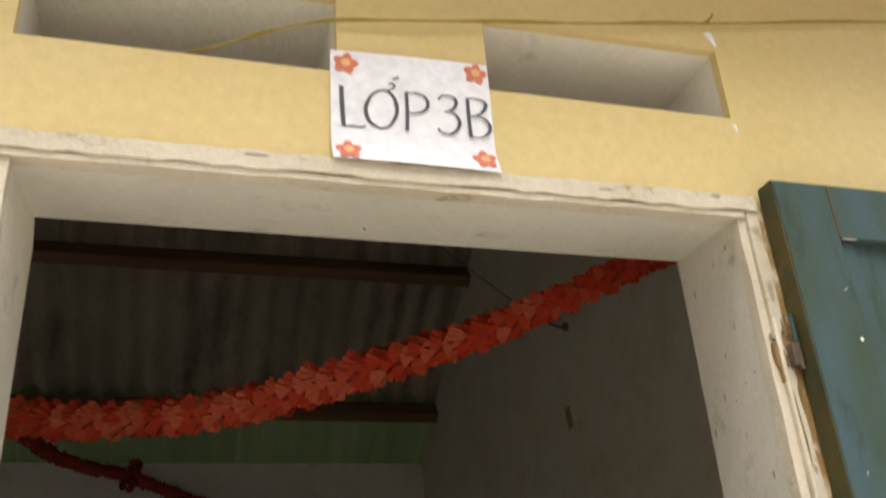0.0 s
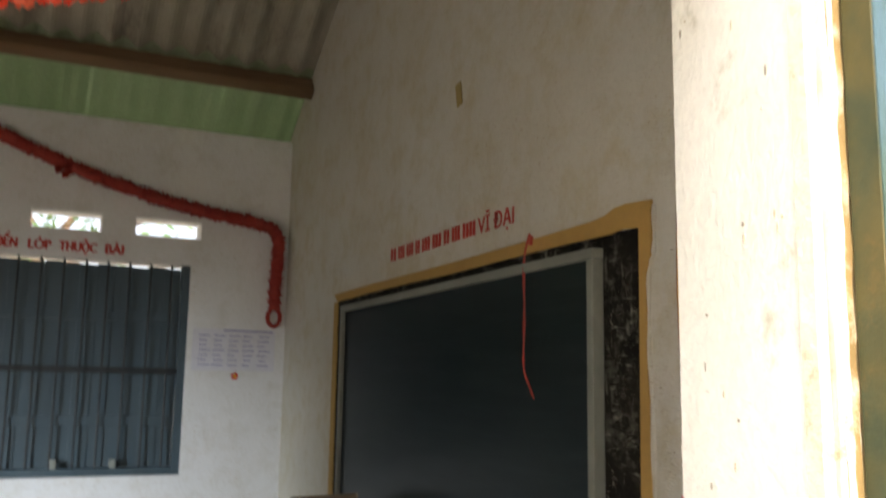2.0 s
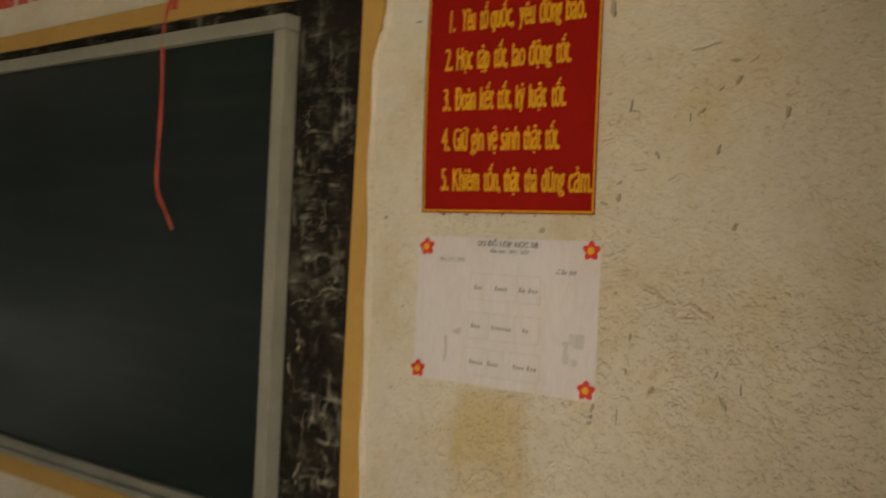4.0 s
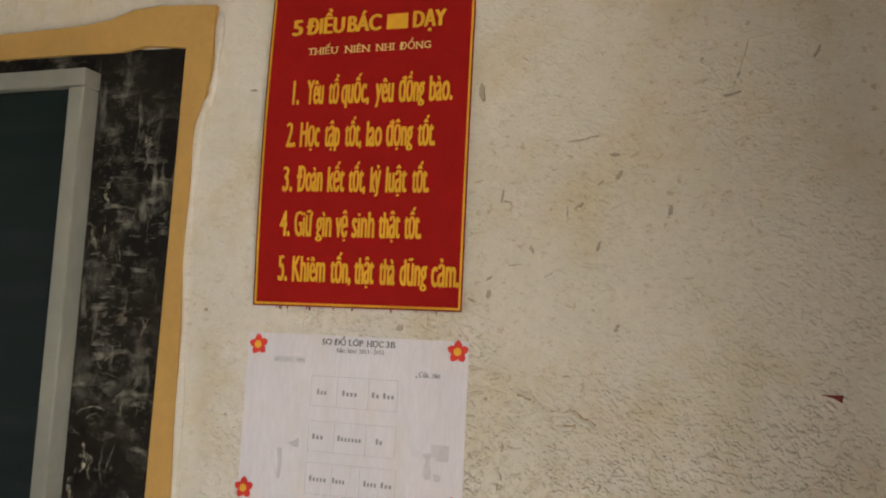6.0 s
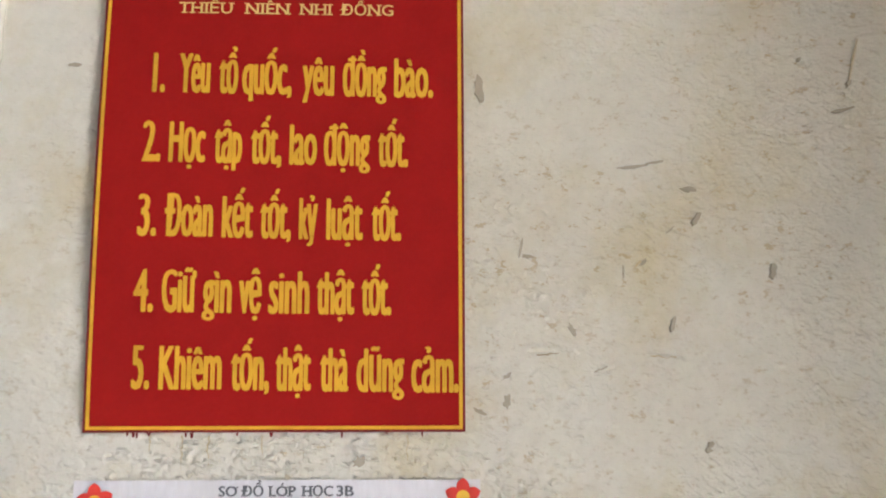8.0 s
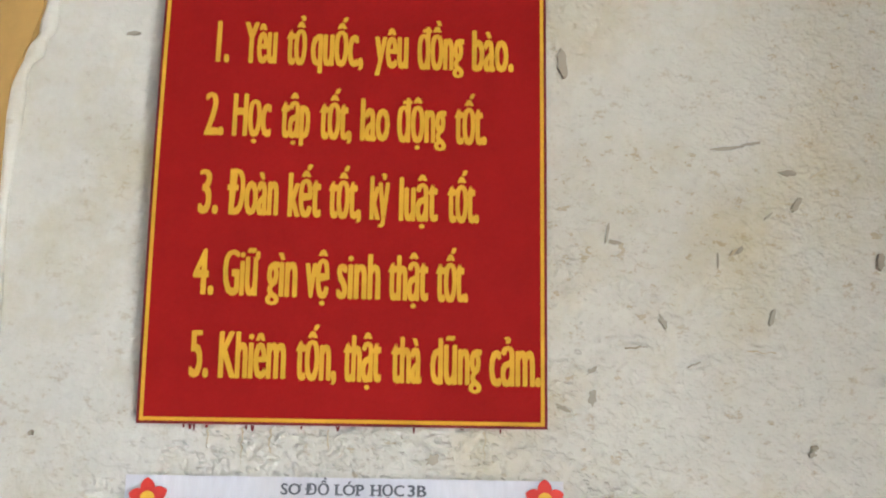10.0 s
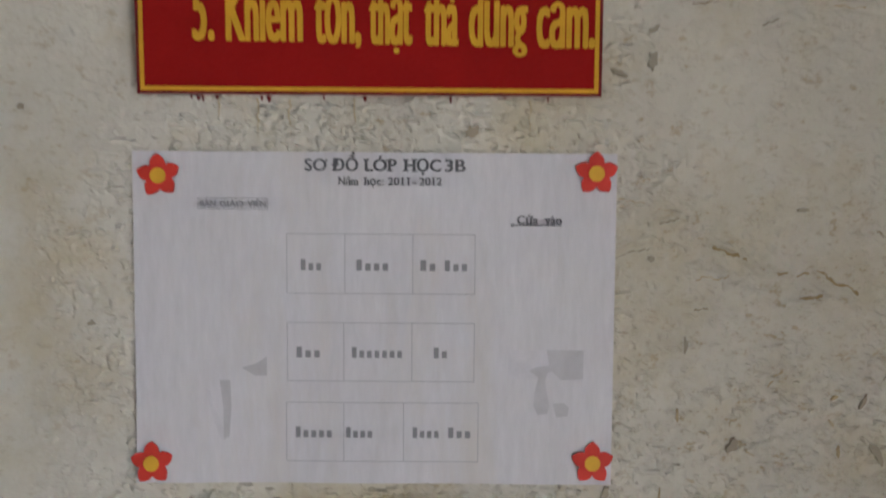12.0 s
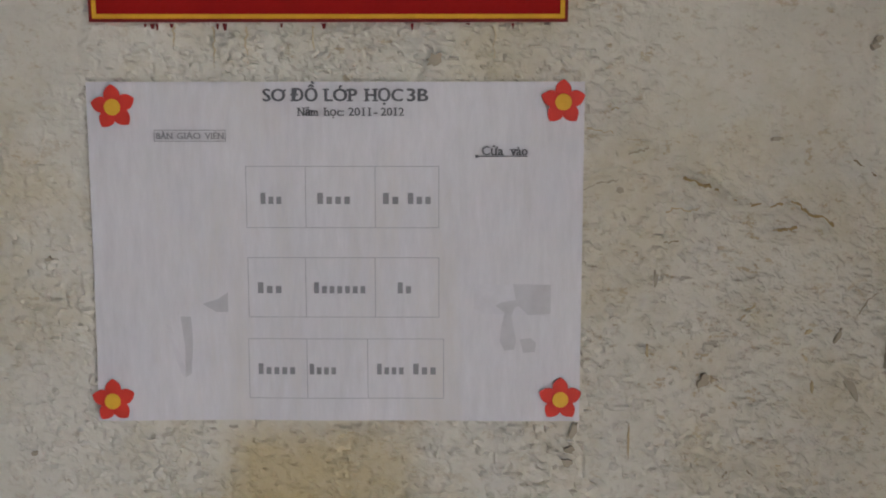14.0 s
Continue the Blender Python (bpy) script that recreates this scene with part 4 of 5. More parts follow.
cord = thing("twine", "yellow-green twine strung along the outer wall", "twine")
pts = spline([(0.93, YF + 0.03, 2.428), (1.07, YF - 0.005, 2.475), (1.218, YF - 0.012, 2.527), (1.6, YF - 0.018, 2.582), (1.965, YF - 0.012, 2.647), (2.46, YF - 0.015, 2.733), (2.9, YF - 0.01, 2.808)], 8)
part("strand", tube(pts, 0.0022, 6), CORD, cord)
pts = [p + Vector((0, -0.003, 0.003 * math.sin(i * 0.9))) for i, p in enumerate(pts)]
part("strand", tube(pts, 0.0016, 6), CORD, cord)
bm = bmesh.new()
for z in range(3):
    tube([(1.962 + 0.006 * z, YF - 0.012, 2.645), (1.985, YF - 0.022, 2.662 + 0.004 * z)], 0.0015, 5, bm)
part("knot", bm, CORD, cord)
tape = thing("paper_scrap", "torn white paper scrap stuck on the yellow wall", "paper scrap")
part("scrap", outline_slab([(1.968, 2.632), (1.985, 2.636), (1.992, 2.60), (1.986, 2.602)], on_front, 0.002), SIGNPAPER, tape)
tape = thing("paper_scrap", "torn white paper scrap stuck on the yellow wall", "paper scrap")
part("scrap", outline_slab([(1.983, 2.408), (1.992, 2.41), (1.992, 2.39), (1.989, 2.395)], on_front, 0.002), SIGNPAPER, tape)

# ---- back wall: window, vents, lettering ----
window = tagged(new("window_1"), "closed blue-green board shutters behind dark iron bars", "window", kind="structure")
wx0, wx1, wz0, wz1 = WIN
for a, b, c, d in ((wx0, wx0 + 0.05, wz0, wz1), (wx1 - 0.05, wx1, wz0, wz1), (wx0 + 0.05, wx1 - 0.05, wz0, wz0 + 0.05)):
    part("window_frame", box(a, b, YB + 0.03, YB + 0.11, c, d, 0.004), WINBLUE, window)
nb = 14
for i in range(nb):
    w = (wx1 - wx0 - 0.1) / nb
    a = wx0 + 0.05 + w * i
    part("shutter_board", box(a - 0.004, a + w + 0.004, YB + 0.12 + 0.010 * (i % 2), YB + 0.129 + 0.010 * (i % 2), wz0 + 0.02, wz1 - 0.012 - 0.01 * ((i * 7) % 3) / 2, 0.003), WINBLUE, window)
for z in (wz0 + 0.32, wz1 - 0.4):
    part("shutter_ledge", box(wx0 + 0.06, wx1 - 0.06, YB + 0.100, YB + 0.119, z, z + 0.07, 0.003), WINBLUE, window)
for i in range(11):
    x = wx0 + 0.12 + (wx1 - wx0 - 0.24) * i / 10
    part("window_bar", tube([(x, YB + 0.06, wz0 + 0.02), (x, YB + 0.06, wz1)], 0.008, 8), IRON, window)
part("cross_bar", box(wx0 + 0.05, wx1 - 0.05, YB + 0.050, YB + 0.072, 1.43, 1.47, 0.002), IRON, window)
for x in (1.42, 1.78):
    part("latch", box(x - 0.02, x + 0.02, YB + 0.01, YB + 0.05, wz0 + 0.05, wz0 + 0.11, 0.008), WHITEWOOD, window, "pale painted latch block")
part("sill", box(wx0 - 0.02, wx1 + 0.02, YB - 0.015, YB + 0.118, wz0 - 0.03, wz0 + 0.002, 0.005), BACKWALL, window)

motto = thing("painted_motto", "red stencilled motto painted above the back window", "lettering")
for text, u0, u1 in (("ĐẾN", 0.972, 1.100), ("LỚP", 1.167, 1.303), ("THUỘC", 1.355, 1.586), ("BÀI", 1.643, 1.757)):
    write("lettering", text, on_back, u0, u1, 2.226, 0.062, STENCIL, motto, 0.002, 0.08)

notice = thing("notice_sheet", "pale violet handwritten notice sheet on the back wall", "notice")
bm = box(2.25, 2.83, YB - 0.003, YB - 0.0005, 1.46, 1.75)
part("sheet", bm, PAPER, notice)
bar("header", on_back, 2.46, 2.81, 1.735, 1.748, VIOLET, notice, 0.005)
rnd = random.Random(5)
for r in range(7):
    for c in range(5):
        u = 2.28 + 0.105 * c + rnd.uniform(0, 0.015)
        v = 1.70 - 0.034 * r
        bar("writing_bar", on_back, u, u + rnd.uniform(0.05, 0.085), v, v + 0.009, VIOLET, notice, 0.005)
paper_flower(on_back, 2.553, 1.425, 0.03, 0.002, 0.2, notice)

# ---- gable wall: blackboard ----
board = thing("blackboard", "long dark green blackboard in a grey-white painted wooden frame", "blackboard")
by0, by1, bz0, bz1 = 6.442, 9.03, 0.640, 1.828
part("board_panel", box(XR - 0.030, XR - 0.006, by0 + 0.03, by1 - 0.03, bz0 + 0.03, bz1 - 0.03), GREENBOARD, board, "dark green writing surface")
for a, b in ((by0, by0 + 0.036), (by1 - 0.036, by1)):
    part("frame_bar", box(XR - 0.050, XR - 0.005, a, b, bz0, bz1 - 0.037, 0.004), WHITEWOOD, board)
part("frame_bar", box(XR - 0.052, XR - 0.005, by0 - 0.002, by1 + 0.002, bz1 - 0.036, bz1, 0.004), WHITEWOOD, board)
part("frame_bar", box(XR - 0.051, XR - 0.005, by0 + 0.037, by1 - 0.037, bz0, bz0 + 0.036, 0.004), WHITEWOOD, board)
part("chalk_ledge", box(XR - 0.070, XR - 0.0515, by0 + 0.01, by1 - 0.01, bz0 - 0.004, bz0 + 0.014, 0.003), WHITEWOOD, board)

panel = tagged(new("wall_panel"), "black painted plaster panel with chalk smears and a mustard border", "wall panel", kind="structure")
pts = wobbly([(6.236, 0.612), (9.20, 0.612), (9.20, 1.872), (6.236, 1.872)], 0.05, 0.004, 8)
part("black_field", outline_slab(pts, on_gable, 0.004), CHALKBLACK, panel)
rnd = random.Random(17)
bm = bmesh.new()
for k in range(150):
    near = k % 10 < 7
    u = rnd.uniform(6.26, 6.425) if near else rnd.uniform(6.45, 9.15)
    z = 0.64 + (1.05 * rnd.random() ** 1.5 if near else rnd.choice((0.0, 1.19)) + rnd.uniform(-0.01, 0.03))
    upright = rnd.random() < 0.55 and near
    length = rnd.uniform(0.02, 0.095 if near else 0.05)
    a = rnd.gauss(math.pi / 2 if upright else 0, 0.22)
    bend = rnd.uniform(-1.2, 1.2) * length
    line = [(u + t * length * math.cos(a) - bend * t * (1 - t) * math.sin(a), z + t * length * math.sin(a) + bend * t * (1 - t) * math.cos(a)) for t in (0, 0.35, 0.7, 1)]
    if not all(6.245 < p[0] < 9.19 and 0.62 < p[1] < 1.865 for p in line):
        continue
    w = rnd.uniform(0.002, 0.012)
    one = ribbon(on_gable, line, (w * 0.4, w, w * 0.9, w * 0.3), 0.0048 + 0.00002 * k, 3)
    tmp = bpy.data.meshes.new("tmp")
    one.to_mesh(tmp)
    one.free()
    bm.from_mesh(tmp)
    bpy.data.meshes.remove(tmp)
tagged(part("chalk_marks", bm, CHALK, panel, "smeared yellowish chalk strokes"), kind="stuff")
# mustard border: a raised band, wider at the top corner near the door
pts = [(9.27, 1.918), (8.6, 1.922), (7.8, 1.918), (7.1, 1.921), (6.72, 1.925), (6.50, 1.928), (6.43, 1.934), (6.37, 1.951), (6.31, 1.955), (6.18, 1.946)]
low = [(6.24, 1.866), (6.33, 1.876), (6.39, 1.868), (6.8, 1.872), (7.6, 1.868), (8.5, 1.874), (9.205, 1.870)]
part("border_top", outline_slab(pts + low, on_gable, 0.012), MUSTARD, panel, "mustard painted plaster border")
pts = [(6.18, 1.946), (6.181, 1.80), (6.19, 1.765), (6.207, 1.72), (6.21, 1.5), (6.20, 1.2), (6.198, 0.9), (6.19, 0.64), (6.178, 0.575), (6.20, 0.560), (6.24, 0.557), (6.243, 0.61), (6.25, 1.0), (6.245, 1.4), (6.24, 1.866)]
part("border_side", outline_slab(pts, on_gable, 0.012), MUSTARD, panel, "mustard painted plaster border")
pts = [(6.244, 0.612), (7.0, 0.608), (8.0, 0.613), (9.205, 0.612), (9.27, 0.554), (8.4, 0.551), (7.4, 0.555), (6.7, 0.548), (6.242, 0.558)]
part("border_bottom", outline_slab(pts, on_gable, 0.012), MUSTARD, panel, "mustard painted plaster border")
pts = [(9.205, 0.614), (9.27, 0.614), (9.272, 1.3), (9.268, 1.868), (9.206, 1.868), (9.2, 1.2)]
part("border_side", outline_slab(pts, on_gable, 0.011), MUSTARD, panel, "mustard painted plaster border")
pts = spline([(XR - 0.001, 6.172, 1.93), (XR - 0.001, 6.176, 1.80), (XR - 0.001, 6.186, 1.762), (XR - 0.001, 6.203, 1.712), (XR - 0.001, 6.206, 1.5), (XR - 0.001, 6.197, 1.2), (XR - 0.001, 6.194, 0.9), (XR - 0.001, 6.185, 0.64), (XR - 0.001, 6.172, 0.55)], 5)
part("border_lip", tube(pts, [0.008 + 0.0025 * math.sin(i * 1.3) for i in range(len(pts))], 6), WALL, panel, "bare plaster lip beside the border", True)

string = thing("red_string", "faded red string hanging over the blackboard", "string")
pts = spline([(XR - 0.02, 6.90, 1.945), (XR - 0.046, 6.897, 1.84), (XR - 0.046, 6.894, 1.65), (XR - 0.044, 6.903, 1.50), (XR - 0.045, 6.896, 1.425), (XR - 0.044, 6.856, 1.365), (XR - 0.046, 6.826, 1.325)], 6)
part("strand", tube(pts, [0.0045 + 0.001 * math.sin(i) for i in range(len(pts))], 6), REDSTRING, string)
part("knot", tube([(XR - 0.014, 6.90, 1.935), (XR - 0.014, 6.899, 1.90)], 0.009, 8), REDSTRING, string)

slogan = thing("painted_slogan", "red painted slogan line above the blackboard", "lettering")
u = 8.372
rnd = random.Random(2)
for k, w in enumerate([0.08, 0.09, 0.09, 0.06, 0.10, 0.105, 0.065, 0.09, 0.13]):
    n = max(2, round(w / 0.034))
    for i in range(n):
        a = u - w * i / n
        bar("letter_bar", on_gable, a, a - w / n * 0.86, 2.012 + 0.002 * rnd.random(), 2.078 + 0.004 * rnd.random(), STENCIL, slogan, 0.002)
    u -= w + 0.022
write("lettering", "VĨ ĐẠI", on_gable, u + 0.002, 7.055, 2.014, 0.066, STENCIL, slogan, 0.002, 0.06)

# nail with wire, patches and small marks on the gable wall
peg = thing("wall_peg", "dark metal peg driven into the gable wall", "peg")
part("peg", tube([(XR + 0.02, 7.455, 3.13), (XR - 0.05, 7.46, 3.142), (XR - 0.13, 7.50, 3.19)], 0.008, 8), WIRE, peg)
part("peg_head", tube([(XR - 0.004, 7.452, 3.14), (XR - 0.022, 7.452, 3.14)], 0.022, 10), WIRE, peg)
wire = thing("wire", "thin dark wire running from the peg to the roof", "wire")
part("strand", tube(spline([(XR - 0.13, 7.50, 3.19), (2.54, 7.93, 3.69), (2.24, 8.5, 4.40)], 6), 0.003, 6), WIRE, wire)
patch = thing("tape_patch", "yellowed strip of tape on the gable wall", "tape")
part("strip", outline_slab([(7.612, 2.748), (7.555, 2.755), (7.535, 2.645), (7.590, 2.636)], on_gable, 0.003), YELLOWTAPE, patch)

# smudges and chips of the limewash beside the posters; (5.770, 1.349) is a torn paper remnant
SMUDGES = [(5.477, 1.662, 0.019, 0.0022, 6), (5.452, 1.667, 0.012, 0.0016, 8), (5.242, 1.727, 0.015, 0.0025, 14), (5.232, 1.758, 0.003, 0.006, 60),
           (5.599, 1.575, 0.002, 0.014, 80), (5.592, 1.563, 0.008, 0.002, -10), (5.329, 1.547, 0.005, 0.010, 80), (5.616, 1.41, 0.006, 0.012, 80),
           (5.468, 1.557, 0.003, 0.006, 45), (5.546, 1.484, 0.004, 0.009, -60), (5.439, 1.49, 0.003, 0.010, 80), (5.409, 1.604, 0.004, 0.012, 50),
           (5.286, 1.786, 0.003, 0.003, 0), (6.088, 1.776, 0.010, 0.0022, 0), (6.155, 1.368, 0.003, 0.003, 0), (5.407, 1.36, 0.004, 0.004, 0),
           (5.614, 1.241, 0.004, 0.004, 0), (5.539, 1.077, 0.005, 0.009, 60), (5.650, 1.033, 0.004, 0.010, 75), (5.655, 1.004, 0.005, 0.006, 0),
           (5.653, 1.016, 0.005, 0.004, 0), (6.119, 1.011, 0.003, 0.003, 0), (6.098, 1.182, 0.003, 0.004, 0), (5.405, 1.365, 0.004, 0.004, 0),
           (5.770, 1.349, 0.006, 0.009, 30), (5.616, 1.436, 0.007, 0.003, 30), (5.645, 1.40, 0.009, 0.003, -20), (5.12, 1.787, 0.003, 0.014, 60)]
for k, (y, z, a, b, turn) in enumerate(SMUDGES):
    rnd, pts = random.Random(k), []
    c, s = math.cos(radians(turn)), math.sin(radians(turn))
    for i in range(13):
        f = rnd.uniform(0.45, 1.05)
        p, q = a * f * math.cos(i * math.tau / 13), b * f * math.sin(i * math.tau / 13)
        if b > a:
            p, q = b * f * math.cos(i * math.tau / 13), a * f * math.sin(i * math.tau / 13)
        pts.append((y - (p * c - q * s), z + p * s + q * c))
    part("smudge", outline_slab(pts, on_gable, 0.0066), (MARK, MARK, DARKMARK)[k % 3], gable_wall)
for k, y in enumerate((6.009, 6.003, 5.999, 5.987, 5.949, 5.943, 5.896, 5.861, 5.788, 5.742, 5.705)):
    drop, w = 0.0018 + 0.0012 * (k % 3), 0.0012 + 0.0007 * (k % 2)
    part("paint_drip", outline_slab([(y + w, 1.3785), (y - w, 1.3785), (y - w * 0.6, 1.3775 - drop), (y + w * 0.3, 1.377 - drop)], on_gable, 0.0045), POSTERDARK, gable_wall)
for k, (y, drop) in enumerate(((5.952, 0.034), (5.925, 0.030), (5.985, 0.016), (5.87, 0.020), (5.72, 0.026))):
    rnd = random.Random(70 + k)
    pts = [Vector((XR - 0.0052, y + rnd.uniform(-0.0012, 0.0012), 1.376 - drop * i / 9)) for i in range(10)]
    part("drip_stain", tube(pts, [rnd.uniform(0.0006, 0.0018) * (1 - 0.07 * i) for i in range(10)], 5), STREAK, gable_wall)
for k, line in enumerate(CRACKS):
    rnd = random.Random(40 + k)
    size = 1.0 if k < 4 else 0.55
    mid = [(XR - 0.0050, y, z) for y, z in line]
    pts = [p + Vector((0, rnd.uniform(-0.0012, 0.0012), rnd.uniform(-0.0012, 0.0012))) for p in spline(mid, 6)]
    # the fifth line puts soft shade at a flake edge into ochre
    part("crack", tube(pts, [size * rnd.uniform(0.0004, 0.0018) for _ in pts], 5), CRACKOCHRE if k < 4 else (CRACKDARK, OCHREMARK, MARK)[k % 3], gable_wall)
for k, (y, z, a, b, turn) in enumerate(SCUFFS):
    rnd, pts = random.Random(900 + k), []
    c, s = math.cos(radians(turn)), math.sin(radians(turn))
    for i in range(13):
        g = rnd.uniform(0.5, 1.05)
        p, q = a * g * math.cos(i * math.tau / 13), b * g * math.sin(i * math.tau / 13)
        pts.append((y - (p * c - q * s), z + p * s + q * c))
    part("scuff", outline_slab(pts, on_gable, 0.0062), (MARK, OCHREMARK, DARKMARK, STREAK)[k % 4], gable_wall)
scrap = thing("paper_scrap", "torn dark red paper scrap stuck on the gable wall", "paper scrap")
part("scrap", outline_slab([(5.113, 1.279), (5.083, 1.280), (5.085, 1.269), (5.096, 1.275)], on_gable, 0.009), POSTERDARK, scrap)

# ---- gable wall: red poster ----
poster = thing("rules_poster", "red printed school rules poster with golden lettering", "poster")
PU0, PU1, PV0, PV1 = 6.053, 5.660, 1.379, 1.960


def poster_sheet(u, v, d):
    k, j = (PU0 - u) / (PU0 - PU1), (v - PV0) / (PV1 - PV0)
    off = 0.007 + 0.009 * math.sin(math.pi * min(1, max(0, j))) * (0.6 + 0.4 * math.cos(math.pi * k)) + 0.003 * (1 - k) ** 2
    return (XR - off - d, u, v)


def sheet_mesh(place, u0, u1, v0, v1, n, k, lift=0.0):
    bm = bmesh.new()
    grid = [[bm.verts.new(place(u0 + (u1 - u0) * i / n, v0 + (v1 - v0) * j / k, lift)) for i in range(n + 1)] for j in range(k + 1)]
    for j in range(k):
        for i in range(n):
            bm.faces.new((grid[j][i], grid[j][i + 1], grid[j + 1][i + 1], grid[j + 1][i]))
    return bm


part("sheet", sheet_mesh(poster_sheet, PU0, PU1, PV0, PV1, 16, 24), POSTERRED, poster, "glossy red paper", True)
for inset, w, ink in ((0.0, 0.0022, POSTERDARK), (0.0028, 0.0036, POSTERGOLD)):
    a, b, c, d = PU0 - inset, PU1 + inset, PV0 + inset, PV1 - inset
    for u0, u1, v0, v1 in ((a, b, c, c + w), (a, b, d - w, d), (a, a - w, c + w, d - w), (b + w, b, c + w, d - w)):
        part("border_line", sheet_mesh(poster_sheet, u0, u1, v0, v1, 12, 12, 0.0008), ink, poster)
for text, u0, u1 in (("5", 6.007, 5.989), ("ĐIỀU", 5.979, 5.906), ("BÁC", 5.897, 5.835), ("DẠY", 5.772, 5.714)):
    write("lettering", text, poster_sheet, u0, u1, 1.8715, 0.0285, POSTERGOLD, poster, 0.0012, 0.07)
bar("title_bar", poster_sheet, 5.823, 5.783, 1.871, 1.899, POSTERGOLD, poster)
for text, u0, u1 in (("THIẾU", 5.973, 5.913), ("NIÊN", 5.902, 5.851), ("NHI", 5.842, 5.805), ("ĐỒNG", 5.796, 5.738)):
    write("lettering", text, poster_sheet, u0, u1, 1.8325, 0.0125, POSTERPALE, poster, 0.0012, 0.02, serif=True)
RULES = (
    (1.7400, 1.7365, (("1.", 5.997, 5.982), ("Yêu", 5.969, 5.934), ("tổ", 5.926, 5.904), ("quốc,", 5.901, 5.846), ("yêu", 5.836, 5.800), ("đồng", 5.792, 5.743), ("bào.", 5.736, 5.692))),
    (1.6625, 1.6580, (("2.", 6.004, 5.983), ("Học", 5.976, 5.936), ("tập", 5.928, 5.897), ("tốt,", 5.889, 5.855), ("lao", 5.848, 5.817), ("động", 5.811, 5.760), ("tốt.", 5.753, 5.719))),
    (1.5820, 1.5770, (("3.", 6.005, 5.984), ("Đoàn", 5.977, 5.925), ("kết", 5.917, 5.883), ("tốt,", 5.877, 5.843), ("kỷ", 5.836, 5.815), ("luật", 5.807, 5.767), ("tốt.", 5.759, 5.726))),
    (1.5020, 1.4980, (("4.", 6.006, 5.984), ("Giữ", 5.977, 5.940), ("gìn", 5.935, 5.903), ("vệ", 5.897, 5.872), ("sinh", 5.866, 5.822), ("thật", 5.816, 5.775), ("tốt.", 5.769, 5.736))),
    (1.4225, 1.4180, (("5.", 6.005, 5.985), ("Khiêm", 5.977, 5.911), ("tốn,", 5.903, 5.862), ("thật", 5.857, 5.819), ("thà", 5.811, 5.780), ("dũng", 5.773, 5.722), ("cảm.", 5.716, 5.665))),
)
for v0, v1, words in RULES:
    for text, u0, u1 in words:
        v = v0 + (v1 - v0) * (6.0 - u0) / 0.33
        write("lettering", text, poster_sheet, u0 - 0.0010, u1 + 0.0028, v + 0.001, 0.0440, POSTERGOLD, poster, 0.0012, 0.028, condensed=True)

# ---- gable wall: seating plan ----
plan = thing("seating_plan", "white paper class seating plan with red corner flowers", "poster")


def plan_sheet(u, v, d):
    return (XR - 0.0058 - 0.0013 * math.sin((6.07 - u) * 38) * (0.5 + 0.5 * math.sin(v * 9)) - 0.003 * max(0, (1.10 - v) / 0.06) * max(0, (u - 5.95) / 0.11) - d, u, v)


QU0, QU1, QV0, QV1 = 6.060, 5.645, 1.042, 1.331
part("sheet", sheet_mesh(plan_sheet, QU0, QU1, QV0, QV1, 60, 30), PAPER, plan, "thin white paper", True)
for text, u0, u1, v, cap, bold in (
        ("SƠ", 5.912, 5.893, 1.315, 0.0100, 0.05), ("ĐỒ", 5.889, 5.867, 1.315, 0.0100, 0.05), ("LỚP", 5.862, 5.834, 1.315, 0.0100, 0.05), ("HỌC", 5.828, 5.796, 1.315, 0.0100, 0.05), ("3B", 5.792, 5.775, 1.315, 0.0100, 0.05),
        ("Năm", 5.884, 5.866, 1.303, 0.0066, 0.03), ("học:", 5.862, 5.845, 1.303, 0.0066, 0.03), ("2011", 5.841, 5.822, 1.303, 0.0066, 0.03), ("-", 5.820, 5.817, 1.303, 0.0066, 0.03), ("2012", 5.814, 5.795, 1.303, 0.0066, 0.03)):
    write("lettering", text, plan_sheet, u0, u1, v, cap, PLANINK, plan, 0.001, bold, serif=True)
for text, u0, u1 in (("BÀN", 6.002, 5.988), ("GIÁO", 5.985, 5.965), ("VIÊN", 5.962, 5.945)):
    write("lettering", text, plan_sheet, u0, u1, 1.284, 0.0048, NAMEINK, plan, 0.001, 0.03, serif=True)
for a, b, c, d in ((6.004, 5.944, 1.2817, 1.2822), (6.004, 5.944, 1.2908, 1.2913), (6.004, 6.0035, 1.282, 1.291), (5.9445, 5.944, 1.282, 1.291)):
    bar("caption_box", plan_sheet, a, b, c, d, NAMEINK, plan)
for text, u0, u1 in (("Cửa", 5.730, 5.712), ("vào", 5.707, 5.692)):
    write("lettering", text, plan_sheet, u0, u1, 1.2705, 0.0072, PLANINK, plan, 0.001, 0.03, serif=True)
bar("underline", plan_sheet, 5.734, 5.692, 1.2690, 1.2698, PLANINK, plan)
bar("arrow_head", plan_sheet, 5.7355, 5.733, 1.2682, 1.2706, PLANINK, plan)
for top, bottom, us in ((1.261, 1.2095, (5.928, 5.878, 5.8195, 5.766)), (1.184, 1.133, (5.928, 5.879, 5.820, 5.766)), (1.114, 1.062, (5.929, 5.879, 5.827, 5.762))):
    for v in (top, bottom):
        bar("table_line", plan_sheet, us[0], us[-1], v - 0.0003, v + 0.0003, FAINT, plan, 0.0009)
    for u in us:
        bar("table_line", plan_sheet, u + 0.0003, u - 0.0003, bottom, top, FAINT, plan, 0.0009)
